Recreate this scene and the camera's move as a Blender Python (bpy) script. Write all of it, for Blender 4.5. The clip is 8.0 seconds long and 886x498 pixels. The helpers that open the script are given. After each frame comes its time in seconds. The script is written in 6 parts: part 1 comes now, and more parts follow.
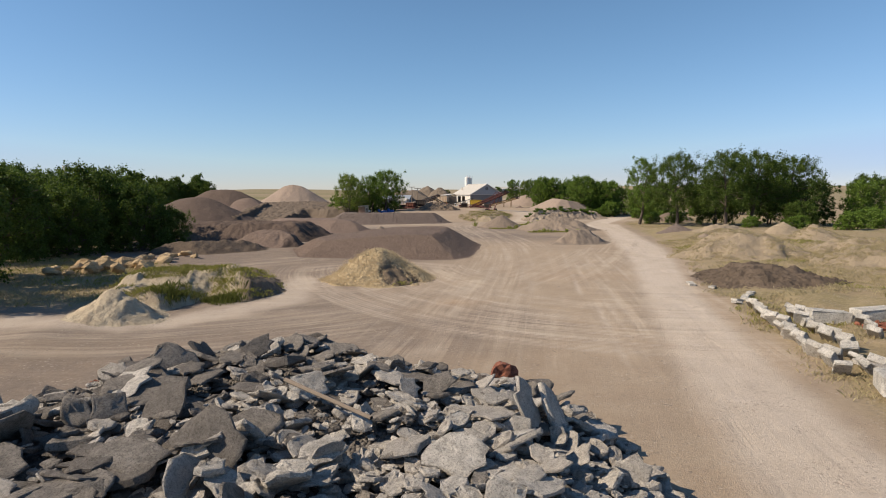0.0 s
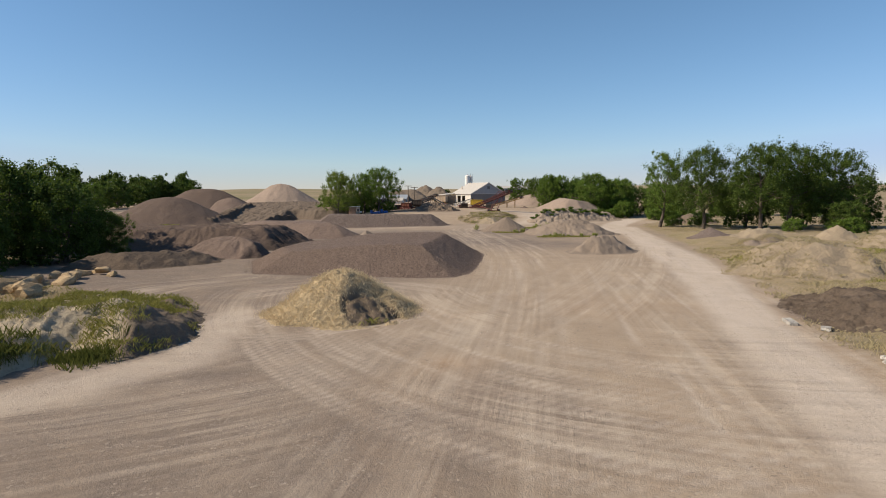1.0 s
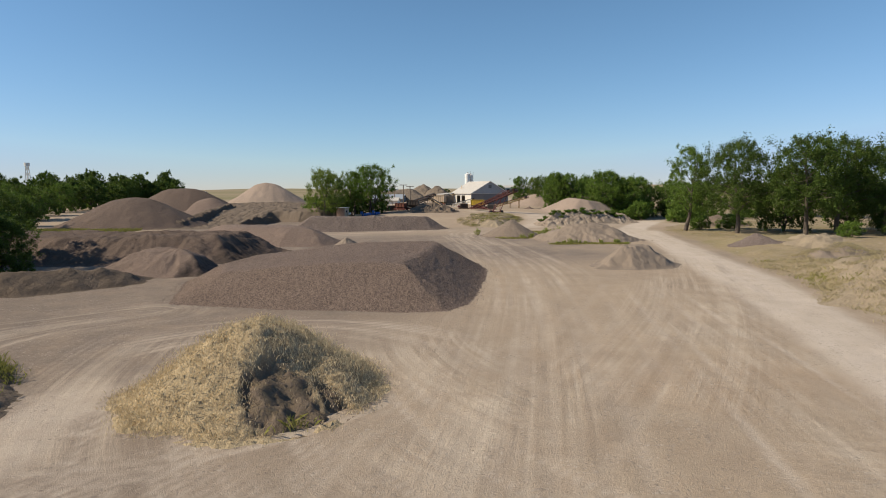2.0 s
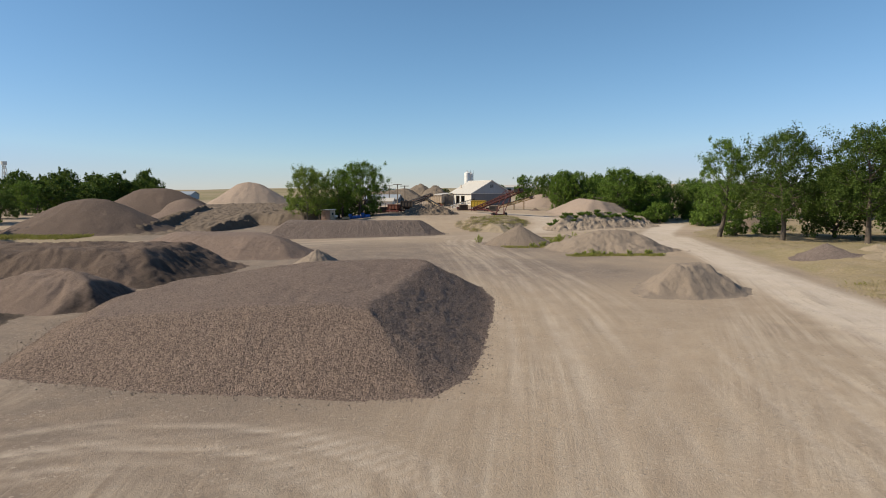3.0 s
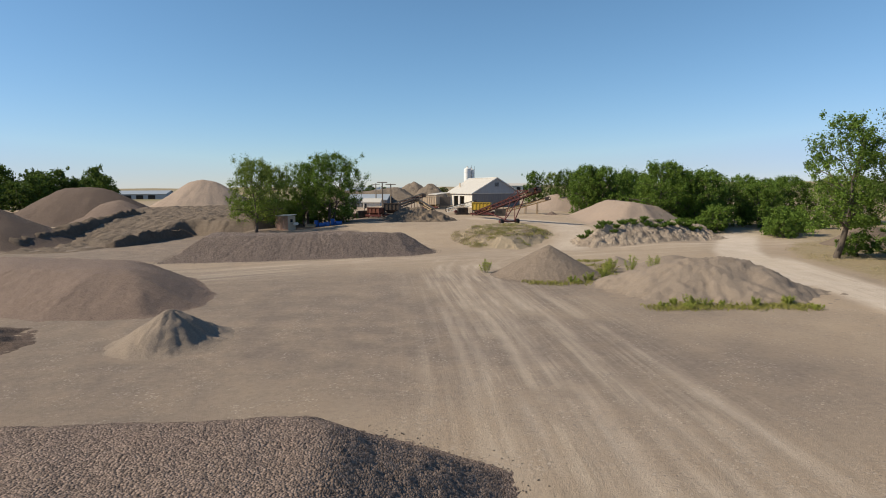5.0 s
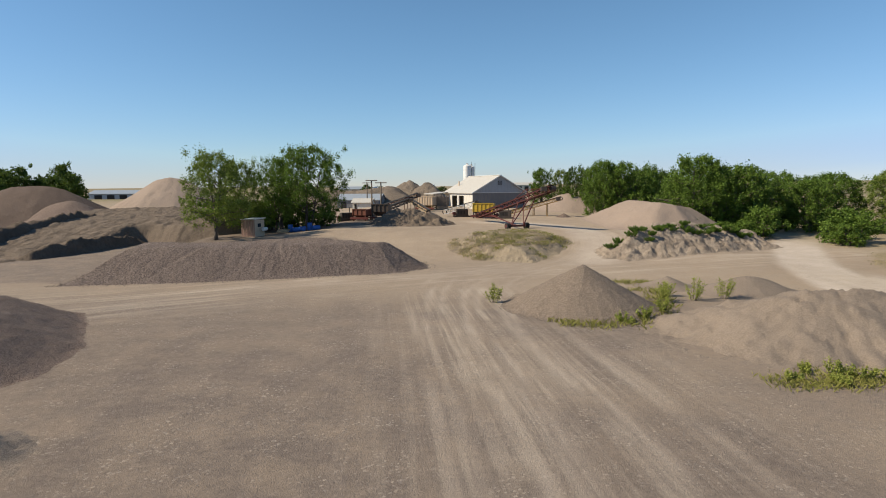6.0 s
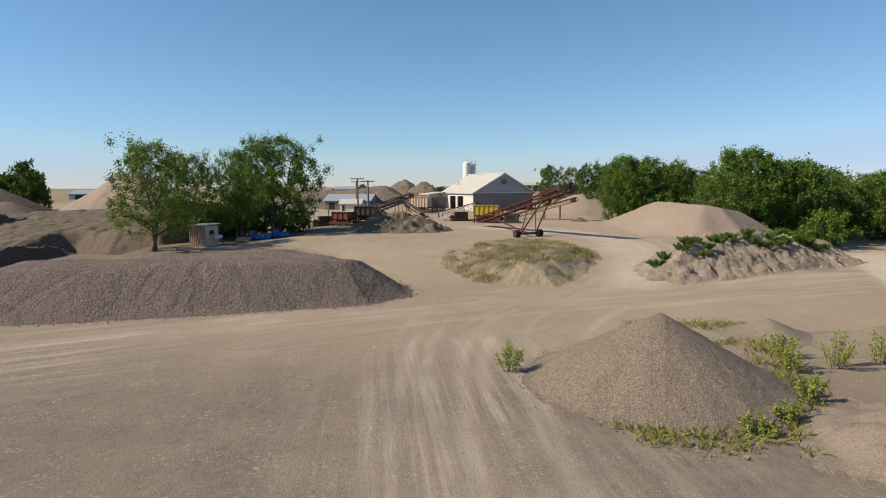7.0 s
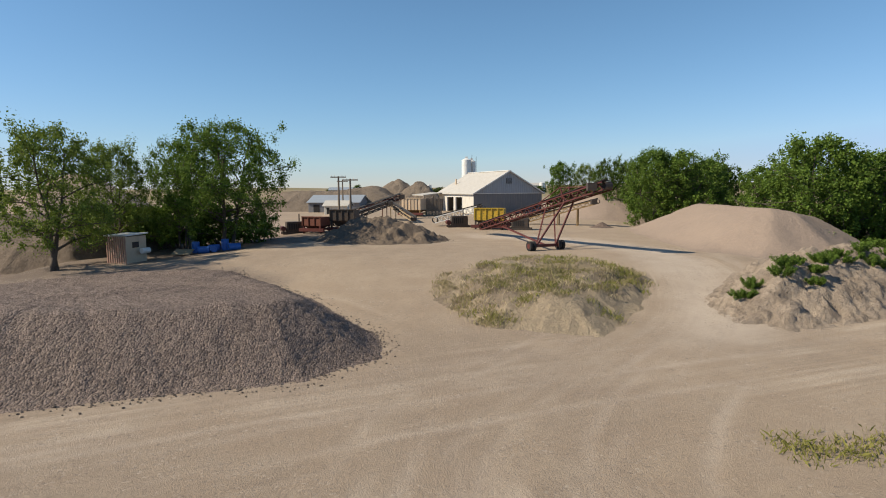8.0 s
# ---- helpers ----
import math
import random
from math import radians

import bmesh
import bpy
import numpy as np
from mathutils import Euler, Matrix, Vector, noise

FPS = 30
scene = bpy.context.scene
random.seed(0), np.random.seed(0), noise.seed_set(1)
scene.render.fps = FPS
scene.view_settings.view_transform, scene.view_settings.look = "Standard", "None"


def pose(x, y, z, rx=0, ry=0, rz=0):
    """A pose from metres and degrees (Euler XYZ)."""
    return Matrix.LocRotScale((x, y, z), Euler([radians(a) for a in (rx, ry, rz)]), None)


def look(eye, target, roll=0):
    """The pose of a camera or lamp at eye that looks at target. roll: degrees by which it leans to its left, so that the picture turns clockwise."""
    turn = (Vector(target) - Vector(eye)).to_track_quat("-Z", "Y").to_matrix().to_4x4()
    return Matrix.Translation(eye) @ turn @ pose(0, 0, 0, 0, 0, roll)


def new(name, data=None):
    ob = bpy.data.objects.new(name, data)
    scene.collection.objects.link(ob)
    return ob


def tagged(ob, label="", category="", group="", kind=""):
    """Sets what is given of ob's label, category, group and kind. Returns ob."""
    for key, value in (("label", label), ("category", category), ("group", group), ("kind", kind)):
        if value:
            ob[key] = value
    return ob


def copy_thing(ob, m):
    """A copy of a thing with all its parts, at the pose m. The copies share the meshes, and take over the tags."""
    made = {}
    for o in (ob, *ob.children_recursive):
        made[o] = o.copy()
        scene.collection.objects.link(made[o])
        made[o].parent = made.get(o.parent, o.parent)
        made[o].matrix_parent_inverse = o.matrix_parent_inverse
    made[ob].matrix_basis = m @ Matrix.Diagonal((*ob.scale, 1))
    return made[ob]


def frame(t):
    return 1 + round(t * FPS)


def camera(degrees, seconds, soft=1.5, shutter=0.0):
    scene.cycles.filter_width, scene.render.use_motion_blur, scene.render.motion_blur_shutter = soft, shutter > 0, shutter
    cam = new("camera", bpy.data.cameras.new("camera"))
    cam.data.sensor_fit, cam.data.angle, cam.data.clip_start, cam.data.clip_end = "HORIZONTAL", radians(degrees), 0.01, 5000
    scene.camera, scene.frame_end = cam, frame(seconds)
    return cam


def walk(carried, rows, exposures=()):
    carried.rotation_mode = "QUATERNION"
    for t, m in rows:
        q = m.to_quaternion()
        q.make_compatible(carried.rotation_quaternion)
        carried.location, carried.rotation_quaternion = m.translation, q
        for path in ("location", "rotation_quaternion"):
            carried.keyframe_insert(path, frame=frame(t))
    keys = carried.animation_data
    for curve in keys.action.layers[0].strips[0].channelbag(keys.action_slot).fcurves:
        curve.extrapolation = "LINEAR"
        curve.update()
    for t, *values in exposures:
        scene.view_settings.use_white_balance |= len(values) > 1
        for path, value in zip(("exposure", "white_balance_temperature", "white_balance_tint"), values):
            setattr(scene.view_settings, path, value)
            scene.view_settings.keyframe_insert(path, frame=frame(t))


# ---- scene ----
cam = camera(75.0, 8.0, soft=1.0)
PATH = [
    (0.0, 0.000, 0.000, 6.000, 84.225, 0.070, -0.006),
    (0.5, 0.239, 5.674, 5.969, 84.205, 0.140, 0.013),
    (1.0, 0.520, 11.367, 5.896, 84.178, 0.130, 0.039),
    (1.5, 0.827, 17.078, 5.810, 84.152, 0.180, 0.078),
    (3.0, 1.567, 34.345, 5.865, 84.099, 0.240, 0.065),
    (3.5, 1.806, 40.141, 5.878, 84.060, 0.240, 0.065),
    (4.0, 2.020, 46.023, 6.055, 84.027, 0.260, 0.065),
    (4.5, 2.296, 51.970, 6.006, 83.994, 0.270, 0.084),
    (6.0, 2.896, 69.925, 5.816, 83.915, 0.300, -0.006),
    (6.5, 3.165, 75.919, 5.718, 83.928, 0.290, -0.006),
    (7.0, 3.429, 81.970, 5.676, 83.941, 0.260, -0.006),
    (7.5, 3.673, 88.040, 5.571, 83.987, 0.260, -0.032),
    (8.0, 3.906, 94.034, 5.516, 84.040, 0.320, -0.071),
]
# the picture is a little warmer at the start
walk(cam, [(t, pose(*row)) for t, *row in PATH], [(0.0, 0.40, 6700, 13), (0.5, 0.38, 6700, 13), (1.5, 0.33, 6650, 11), (3.0, 0.36, 6550, 9), (4.5, 0.40, 6550, 9), (8.0, 0.40, 6550, 9)])

# light: clear morning sky, one sun from the left and a little behind
SUN = Vector((-0.78, -0.13, 0.62)).normalized()
world = bpy.data.worlds.new("sky")
scene.world = world
world.use_nodes = True
wn = world.node_tree.nodes
sky = wn.new("ShaderNodeTexSky")
sky.sky_type = 'NISHITA'
sky.sun_disc = False
sky.sun_elevation = math.asin(SUN.z)
sky.sun_rotation = math.atan2(SUN.x, SUN.y)
sky.altitude = 1200
sky.air_density = 1.0
sky.dust_density = 0.0
sky.ozone_density = 2.2
tint = wn.new("ShaderNodeMix")
tint.data_type, tint.blend_type = 'RGBA', 'MULTIPLY'
tint.inputs[0].default_value = 1.0
# the pale band low in the sky is a cooler grey than the deep blue above it
bright = wn.new("ShaderNodeRGBToBW")
world.node_tree.links.new(sky.outputs[0], bright.inputs[0])
depth = wn.new("ShaderNodeMapRange")
depth.inputs[1].default_value, depth.inputs[2].default_value = 2.4, 7.7
world.node_tree.links.new(bright.outputs[0], depth.inputs[0])
cast = wn.new("ShaderNodeMix")
cast.data_type = 'RGBA'
cast.inputs[6].default_value = (0.90, 1.13, 1.18, 1)
cast.inputs[7].default_value = (0.78, 0.80, 0.97, 1)
world.node_tree.links.new(depth.outputs[0], cast.inputs[0])
low = wn.new("ShaderNodeMapRange")
low.inputs[1].default_value, low.inputs[2].default_value = 6.2, 8.4
world.node_tree.links.new(bright.outputs[0], low.inputs[0])
rim = wn.new("ShaderNodeMix")
rim.data_type = 'RGBA'
rim.inputs[7].default_value = (0.62, 0.69, 0.98, 1)
world.node_tree.links.new(low.outputs[0], rim.inputs[0])
world.node_tree.links.new(cast.outputs[2], rim.inputs[6])
world.node_tree.links.new(rim.outputs[2], tint.inputs[7])
world.node_tree.links.new(sky.outputs[0], tint.inputs[6])
world.node_tree.links.new(tint.outputs[2], wn["Background"].inputs[0])
wn["Background"].inputs[1].default_value = 0.084
sun = new("sun", bpy.data.lights.new("sun", 'SUN'))
sun.data.energy = 4.6
sun.data.angle = radians(0.5)
sun.data.color = (1.0, 0.89, 0.71)
sun.matrix_world = look(SUN * 200, (0, 0, 0))

# ---- materials ----
class Mat:
    """A small builder for node materials, in object or world space metres."""
    def __init__(self, name, rough=0.9, metal=0.0, spec=0.25):
        self.m = bpy.data.materials.new(name)
        self.m.use_nodes = True
        self.t = self.m.node_tree
        self.b = self.t.nodes["Principled BSDF"]
        self.b.inputs["Roughness"].default_value = rough
        self.b.inputs["Metallic"].default_value = metal
        self.b.inputs["Specular IOR Level"].default_value = spec
        self.co = None

    def n(self, kind, **props):
        node = self.t.nodes.new(kind)
        for k, v in props.items():
            setattr(node, k, v)
        return node

    def link(self, a, b):
        self.t.links.new(a, b)

    def coord(self):
        if self.co is None:
            self.co = self.n("ShaderNodeNewGeometry").outputs["Position"]
        return self.co

    def noise(self, scale, detail=4, rough=0.6, stretch=None, dist=0.0):
        t = self.n("ShaderNodeTexNoise")
        t.inputs["Scale"].default_value = scale
        t.inputs["Detail"].default_value = detail
        t.inputs["Roughness"].default_value = rough
        t.inputs["Distortion"].default_value = dist
        src = self.coord()
        if stretch:
            mp = self.n("ShaderNodeMapping")
            mp.inputs["Scale"].default_value = stretch
            self.link(src, mp.inputs["Vector"])
            src = mp.outputs[0]
        self.link(src, t.inputs["Vector"])
        return t.outputs["Fac"]

    def voronoi(self, scale, out="Distance", feature='F1'):
        t = self.n("ShaderNodeTexVoronoi")
        t.feature = feature
        t.inputs["Scale"].default_value = scale
        self.link(self.coord(), t.inputs["Vector"])
        return t.outputs[out]

    def ramp(self, fac, *stops):
        r = self.n("ShaderNodeValToRGB")
        el = r.color_ramp.elements
        while len(el) < len(stops):
            el.new(0.5)
        for e, (p, c) in zip(el, stops):
            e.position = p
            e.color = (*c, 1) if len(c) == 3 else c
        self.link(fac, r.inputs[0])
        return r.outputs[0]

    def span(self, fac, lo, hi, a=0.0, b=1.0):
        r = self.n("ShaderNodeMapRange")
        for i, v in enumerate((lo, hi, a, b)):
            r.inputs[i + 1].default_value = v
        self.link(fac, r.inputs[0])
        return r.outputs[0]

    def mix(self, fac, a, b, mode='MIX'):
        x = self.n("ShaderNodeMix")
        x.data_type = 'RGBA'
        x.blend_type = mode
        for sock, v in ((x.inputs[0], fac), (x.inputs[6], a), (x.inputs[7], b)):
            if isinstance(v, (int, float)):
                sock.default_value = v
            elif isinstance(v, tuple):
                sock.default_value = (*v, 1)
            else:
                self.link(v, sock)
        return x.outputs[2]

    def math(self, op, a, b=0.0):
        x = self.n("ShaderNodeMath")
        x.operation = op
        for sock, v in ((x.inputs[0], a), (x.inputs[1], b)):
            if isinstance(v, (int, float)):
                sock.default_value = v
            else:
                self.link(v, sock)
        return x.outputs[0]

    def attr(self, name):
        a = self.n("ShaderNodeAttribute")
        a.attribute_name = name
        return a.outputs["Color"]

    def split(self, col):
        s = self.n("ShaderNodeSeparateColor")
        self.link(col, s.inputs[0])
        return s.outputs

    def color(self, src):
        if isinstance(src, tuple):
            self.b.inputs["Base Color"].default_value = (*src, 1)
        else:
            self.link(src, self.b.inputs["Base Color"])
        return self

    def bump(self, height, dist, strength=1.0, after=None):
        x = self.n("ShaderNodeBump")
        x.inputs["Strength"].default_value = strength
        x.inputs["Distance"].default_value = dist
        self.link(height, x.inputs["Height"])
        if after is not None:
            self.link(after, x.inputs["Normal"])
        self.link(x.outputs[0], self.b.inputs["Normal"])
        return x.outputs[0]


def gravel_mat(name, a, b, size, stone=0.55, bump=1.0):
    """Loose stone: cells of single pebbles over slow stains."""
    m = Mat(name, 0.92)
    v = m.n("ShaderNodeTexVoronoi")
    v.inputs["Scale"].default_value = 1 / size
    m.link(m.coord(), v.inputs["Vector"])
    tone = m.split(v.outputs["Color"])[0]
    big = m.noise(0.35, 5, 0.6)
    streak = m.noise(1.2, 4, 0.65, (1, 1, 0.25))
    col = m.mix(m.span(big, 0.3, 0.7), a, b)
    col = m.mix(m.span(streak, 0.35, 0.75, 0, 0.45), col, tuple(c * 0.72 for c in a))
    dark, light = tuple(c * (1 - stone) for c in a), tuple(min(1, c * (1 + stone)) for c in b)
    stones = m.ramp(tone, (0.0, dark), (0.5, tuple((x + y) / 2 for x, y in zip(a, b))), (1.0, light))
    col = m.mix(0.62, col, stones)
    # bare mask darkens dug ends: crumbled soil with their shade put into the colour
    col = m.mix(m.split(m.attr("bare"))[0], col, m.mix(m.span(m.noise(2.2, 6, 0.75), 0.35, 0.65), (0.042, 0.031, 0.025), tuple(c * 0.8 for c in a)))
    m.color(col)
    h = m.math('ADD', m.math('SUBTRACT', 1.0, v.outputs["Distance"]), m.math('MULTIPLY', m.split(v.outputs["Color"])[1], 0.9))
    n1 = m.bump(h, size * 0.7, bump)
    m.bump(m.noise(3.0, 5, 0.7), 0.12, 0.6, n1)
    return m.m


def soil_mat(name, a, b, c, lump=0.1, scale=1.0):
    m = Mat(name, 0.95, 0, 0.15)
    n1, n2, n3 = m.noise(0.5 * scale, 5, 0.65), m.noise(4 * scale, 6, 0.7), m.noise(28 * scale, 4, 0.7)
    col = m.mix(m.span(n1, 0.3, 0.7), a, b)
    col = m.mix(m.span(n2, 0.45, 0.75, 0, 0.8), col, c)
    col = m.mix(m.span(n3, 0.5, 0.8, 0, 0.5), col, tuple(x * 0.6 for x in a))
    bare = m.split(m.attr("bare"))[0]
    col = m.mix(m.math('MULTIPLY', bare, m.span(n2, 0.25, 0.6, 0.6, 1.0)), col, m.mix(m.span(n2, 0.3, 0.7), (0.065, 0.047, 0.035), m.mix(n3, (0.14, 0.105, 0.08), (0.27, 0.21, 0.16))))
    m.color(col)
    k = m.bump(n2, lump, 0.8)
    m.bump(n3, 0.02, 0.5, k)
    return m.m


def plain_mat(name, col, rough=0.7, metal=0.0, vary=0.25, scale=3.0, rust=None, bump=0.004):
    """Painted or bare hard surface with stains, streaks and dust."""
    m = Mat(name, rough, metal, 0.4)
    n1, n2 = m.noise(scale, 5, 0.65), m.noise(scale * 9, 4, 0.7)
    c = m.mix(m.span(n1, 0.3, 0.75), col, tuple(x * (1 - vary) for x in col))
    c = m.mix(m.span(n2, 0.5, 0.8, 0, 0.5), c, tuple(min(1, x * (1 + vary * 0.6)) for x in col))
    if rust:
        c = m.mix(m.span(m.noise(scale * 2.3, 6, 0.75), 0.52, 0.66), c, rust)
    m.color(c)
    m.bump(n2, bump, 0.7)
    return m.m


def leaf_mat(name, dark, light, glow=(0.16, 0.24, 0.03)):
    m = Mat(name, 0.6, 0, 0.12)
    g = m.n("ShaderNodeNewGeometry")
    col = m.ramp(g.outputs["Random Per Island"], (0.0, dark), (0.6, tuple((x + y) / 2 for x, y in zip(dark, light))), (1.0, light))
    col = m.mix(m.span(m.noise(0.6, 3), 0.35, 0.7, 0, 0.5), col, light)
    m.color(col)
    tr = m.n("ShaderNodeBsdfTranslucent")
    m.link(m.mix(0.5, col, glow), tr.inputs["Color"])
    ms = m.n("ShaderNodeMixShader")
    ms.inputs[0].default_value = 0.28
    m.link(m.b.outputs[0], ms.inputs[1])
    m.link(tr.outputs[0], ms.inputs[2])
    m.link(ms.outputs[0], m.t.nodes["Material Output"].inputs["Surface"])
    return m.m


def ground_mat():
    m = Mat("yard_ground", 0.95, 0, 0.15)
    mask = m.split(m.attr("surface"))     # pale road dust, dry grass, dark gravel
    mask2 = m.split(m.attr("surface2"))   # green grass, orange clay, dark soil with tree shade
    n0, n1, n2, n3 = m.noise(0.07, 5, 0.6), m.noise(0.6, 6, 0.65), m.noise(5, 6, 0.7), m.noise(45, 3, 0.7)
    bumps = []
    col = m.mix(m.span(n0, 0.35, 0.65), (0.362, 0.276, 0.196), (0.300, 0.230, 0.168))
    col = m.mix(m.span(n1, 0.4, 0.75, 0, 0.6), col, (0.42, 0.335, 0.245))
    col = m.mix(m.span(n2, 0.5, 0.8, 0, 0.5), col, (0.21, 0.163, 0.124))
    col = m.mix(m.math('MULTIPLY', mask2[1], m.span(n2, 0.3, 0.7, 0.3, 1.0)), col, (0.36, 0.23, 0.13))
    gcol = m.mix(m.span(n2, 0.3, 0.7), (0.220, 0.173, 0.139), (0.148, 0.117, 0.098))
    col = m.mix(m.math('MULTIPLY', mask[2], m.span(n1, 0.25, 0.6, 0.45, 1.0)), col, gcol)
    col = m.mix(m.math('MULTIPLY', mask[0], m.span(n1, 0.2, 0.7, 0.6, 1.0)), col, (0.57, 0.485, 0.405))
    dry = m.mix(m.span(n2, 0.35, 0.7), (0.31, 0.24, 0.135), (0.20, 0.16, 0.095))
    col = m.mix(m.math('MULTIPLY', mask[1], m.span(n1, 0.25, 0.55, 0.5, 1.0)), col, dry)
    green = m.mix(m.span(n2, 0.35, 0.7), (0.10, 0.115, 0.03), (0.16, 0.15, 0.05))
    col = m.mix(m.math('MULTIPLY', mask2[0], m.span(n2, 0.3, 0.6, 0.3, 1.0)), col, green)
    for name in ("flow_a", "flow_b"):
        f = m.n("ShaderNodeAttribute")
        f.attribute_name = name
        uvw = m.n("ShaderNodeSeparateXYZ")
        m.link(f.outputs["Vector"], uvw.inputs[0])
        acc = None
        for su, sv, det in ((0.9, 0.035, 4), (3.2, 0.06, 4)):
            cb = m.n("ShaderNodeCombineXYZ")
            m.link(m.math('MULTIPLY', uvw.outputs[0], su), cb.inputs[0])
            m.link(m.math('MULTIPLY', uvw.outputs[1], sv), cb.inputs[1])
            t = m.n("ShaderNodeTexNoise")
            t.inputs["Scale"].default_value = 1.0
            t.inputs["Detail"].default_value = det
            t.inputs["Roughness"].default_value = 0.65
            m.link(cb.outputs[0], t.inputs["Vector"])
            pal = m.span(t.outputs["Fac"], 0.49, 0.60)
            drk = m.span(t.outputs["Fac"], 0.46, 0.30)
            brk = m.span(m.noise(0.22, 4, 0.6), 0.36, 0.62, 0.1, 1.0)
            wt = m.math('MULTIPLY', uvw.outputs[2], brk)
            col = m.mix(m.math('MULTIPLY', m.math('MULTIPLY', pal, wt), 0.44 if su < 2 else 0.36), col, (0.52, 0.43, 0.335))
            col = m.mix(m.math('MULTIPLY', m.math('MULTIPLY', drk, wt), 0.36), col, (0.21, 0.165, 0.13))
            h = m.math('MULTIPLY', m.math('SUBTRACT', 1.0, t.outputs["Fac"]), wt)
            bumps.append((h, 0.12 if su < 2 else 0.05))
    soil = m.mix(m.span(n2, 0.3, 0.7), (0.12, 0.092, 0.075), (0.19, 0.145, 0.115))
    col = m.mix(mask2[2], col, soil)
    col = m.mix(m.span(n3, 0.5, 0.8, 0, 0.35), col, (0.16, 0.125, 0.10))
    v = m.n("ShaderNodeTexVoronoi")
    v.inputs["Scale"].default_value = 16
    m.link(m.coord(), v.inputs["Vector"])
    peb = m.math('MULTIPLY', m.span(m.split(v.outputs["Color"])[0], 0.8, 0.86), m.span(m.noise(0.8, 4), 0.42, 0.62))
    col = m.mix(m.math('MULTIPLY', peb, 0.5), col, m.mix(m.split(v.outputs["Color"])[1], (0.13, 0.105, 0.09), (0.5, 0.42, 0.34)))
    m.color(col)
    k = m.bump(n2, 0.04, 0.5)
    for h, dist in bumps:
        k = m.bump(h, dist, 0.4, k)
    k = m.bump(m.math('SUBTRACT', 1.0, v.outputs["Distance"]), 0.018, 0.35, k)
    m.bump(n3, 0.03, 0.8, k)
    return m.m


M_GROUND = ground_mat()
M_GRAVEL = gravel_mat("crushed_gravel", (0.156, 0.111, 0.087), (0.202, 0.148, 0.118), 0.042, 0.65, 1.15)
M_FINES = gravel_mat("dark_fines", (0.100, 0.070, 0.054), (0.138, 0.098, 0.076), 0.03, 0.4, 0.7)
M_GRAVEL_FINE = gravel_mat("fine_gravel", (0.160, 0.114, 0.090), (0.205, 0.149, 0.118), 0.03, 0.4, 0.7)
M_GRAVEL_GREY = gravel_mat("grey_gravel", (0.153, 0.115, 0.096), (0.199, 0.154, 0.130), 0.06, 0.5)
M_SAND = gravel_mat("coarse_sand", (0.212, 0.166, 0.127), (0.258, 0.203, 0.157), 0.022, 0.28, 0.6)
M_SAND_PINK = gravel_mat("pink_sand", (0.27, 0.205, 0.16), (0.32, 0.245, 0.19), 0.025, 0.2, 0.4)
M_RIDGE = soil_mat("grey_brown_fill", (0.225, 0.178, 0.135), (0.18, 0.142, 0.108), (0.14, 0.108, 0.084), 0.4, 0.6)
# rubble core: crushed concrete, toned dark to paint the shade between slabs
M_CRUSH_SHADE = gravel_mat("crushed_concrete_shade", (0.10, 0.088, 0.078), (0.175, 0.156, 0.138), 0.07, 0.5, 1.2)
M_DIRT = soil_mat("brown_dirt", (0.175, 0.134, 0.10), (0.135, 0.104, 0.079), (0.235, 0.18, 0.135), 0.2)
M_DARK = soil_mat("dark_millings", (0.115, 0.086, 0.064), (0.165, 0.125, 0.094), (0.065, 0.05, 0.039), 0.25)
M_GRASSY = soil_mat("grassy_soil", (0.50, 0.39, 0.24), (0.41, 0.315, 0.195), (0.27, 0.21, 0.135), 0.22)
M_WEEDY = soil_mat("weedy_soil", (0.35, 0.277, 0.193), (0.29, 0.228, 0.162), (0.43, 0.352, 0.235), 0.25, 1.5)
M_CLAY = soil_mat("pale_clay_bank", (0.52, 0.435, 0.315), (0.42, 0.345, 0.25), (0.28, 0.225, 0.165), 0.25)
M_WEED = leaf_mat("weed_leaf", (0.15, 0.185, 0.034), (0.37, 0.385, 0.09))
M_BANK = soil_mat("broken_earth", (0.42, 0.338, 0.262), (0.35, 0.28, 0.216), (0.24, 0.188, 0.146), 0.3, 1.6)
M_BARK = plain_mat("bark", (0.12, 0.095, 0.075), 0.95, 0, 0.4, 6, None, 0.03)
M_LEAF = leaf_mat("cottonwood_leaf", (0.034, 0.066, 0.012), (0.165, 0.25, 0.042))
M_LEAF_DARK = leaf_mat("willow_leaf", (0.018, 0.036, 0.008), (0.105, 0.155, 0.032))
M_LEAF_YOUNG = leaf_mat("young_leaf", (0.065, 0.102, 0.018), (0.24, 0.295, 0.058))
M_CONCRETE = plain_mat("broken_concrete", (0.36, 0.335, 0.305), 0.95, 0, 0.4, 4, None, 0.02)
M_GRASS_DRY = leaf_mat("dry_grass", (0.45, 0.36, 0.225), (0.66, 0.545, 0.365), (0.52, 0.42, 0.26))
M_GRASS_FIELD = leaf_mat("pasture_grass", (0.27, 0.225, 0.125), (0.42, 0.355, 0.21), (0.34, 0.29, 0.15))
M_CONE = gravel_mat("pea_gravel", (0.205, 0.158, 0.12), (0.255, 0.198, 0.152), 0.03, 0.5, 1.0)
M_GRASS_TALL = leaf_mat("tall_grass", (0.055, 0.072, 0.016), (0.15, 0.155, 0.04), (0.12, 0.135, 0.03))
M_GRASS_GREEN = leaf_mat("green_grass", (0.15, 0.155, 0.035), (0.31, 0.29, 0.09), (0.28, 0.27, 0.07))

# ---- ground ----
def lattice(ix, iy, seed):
    v = np.sin(ix * 127.1 + iy * 311.7 + seed * 74.7) * 43758.5453
    return v - np.floor(v)


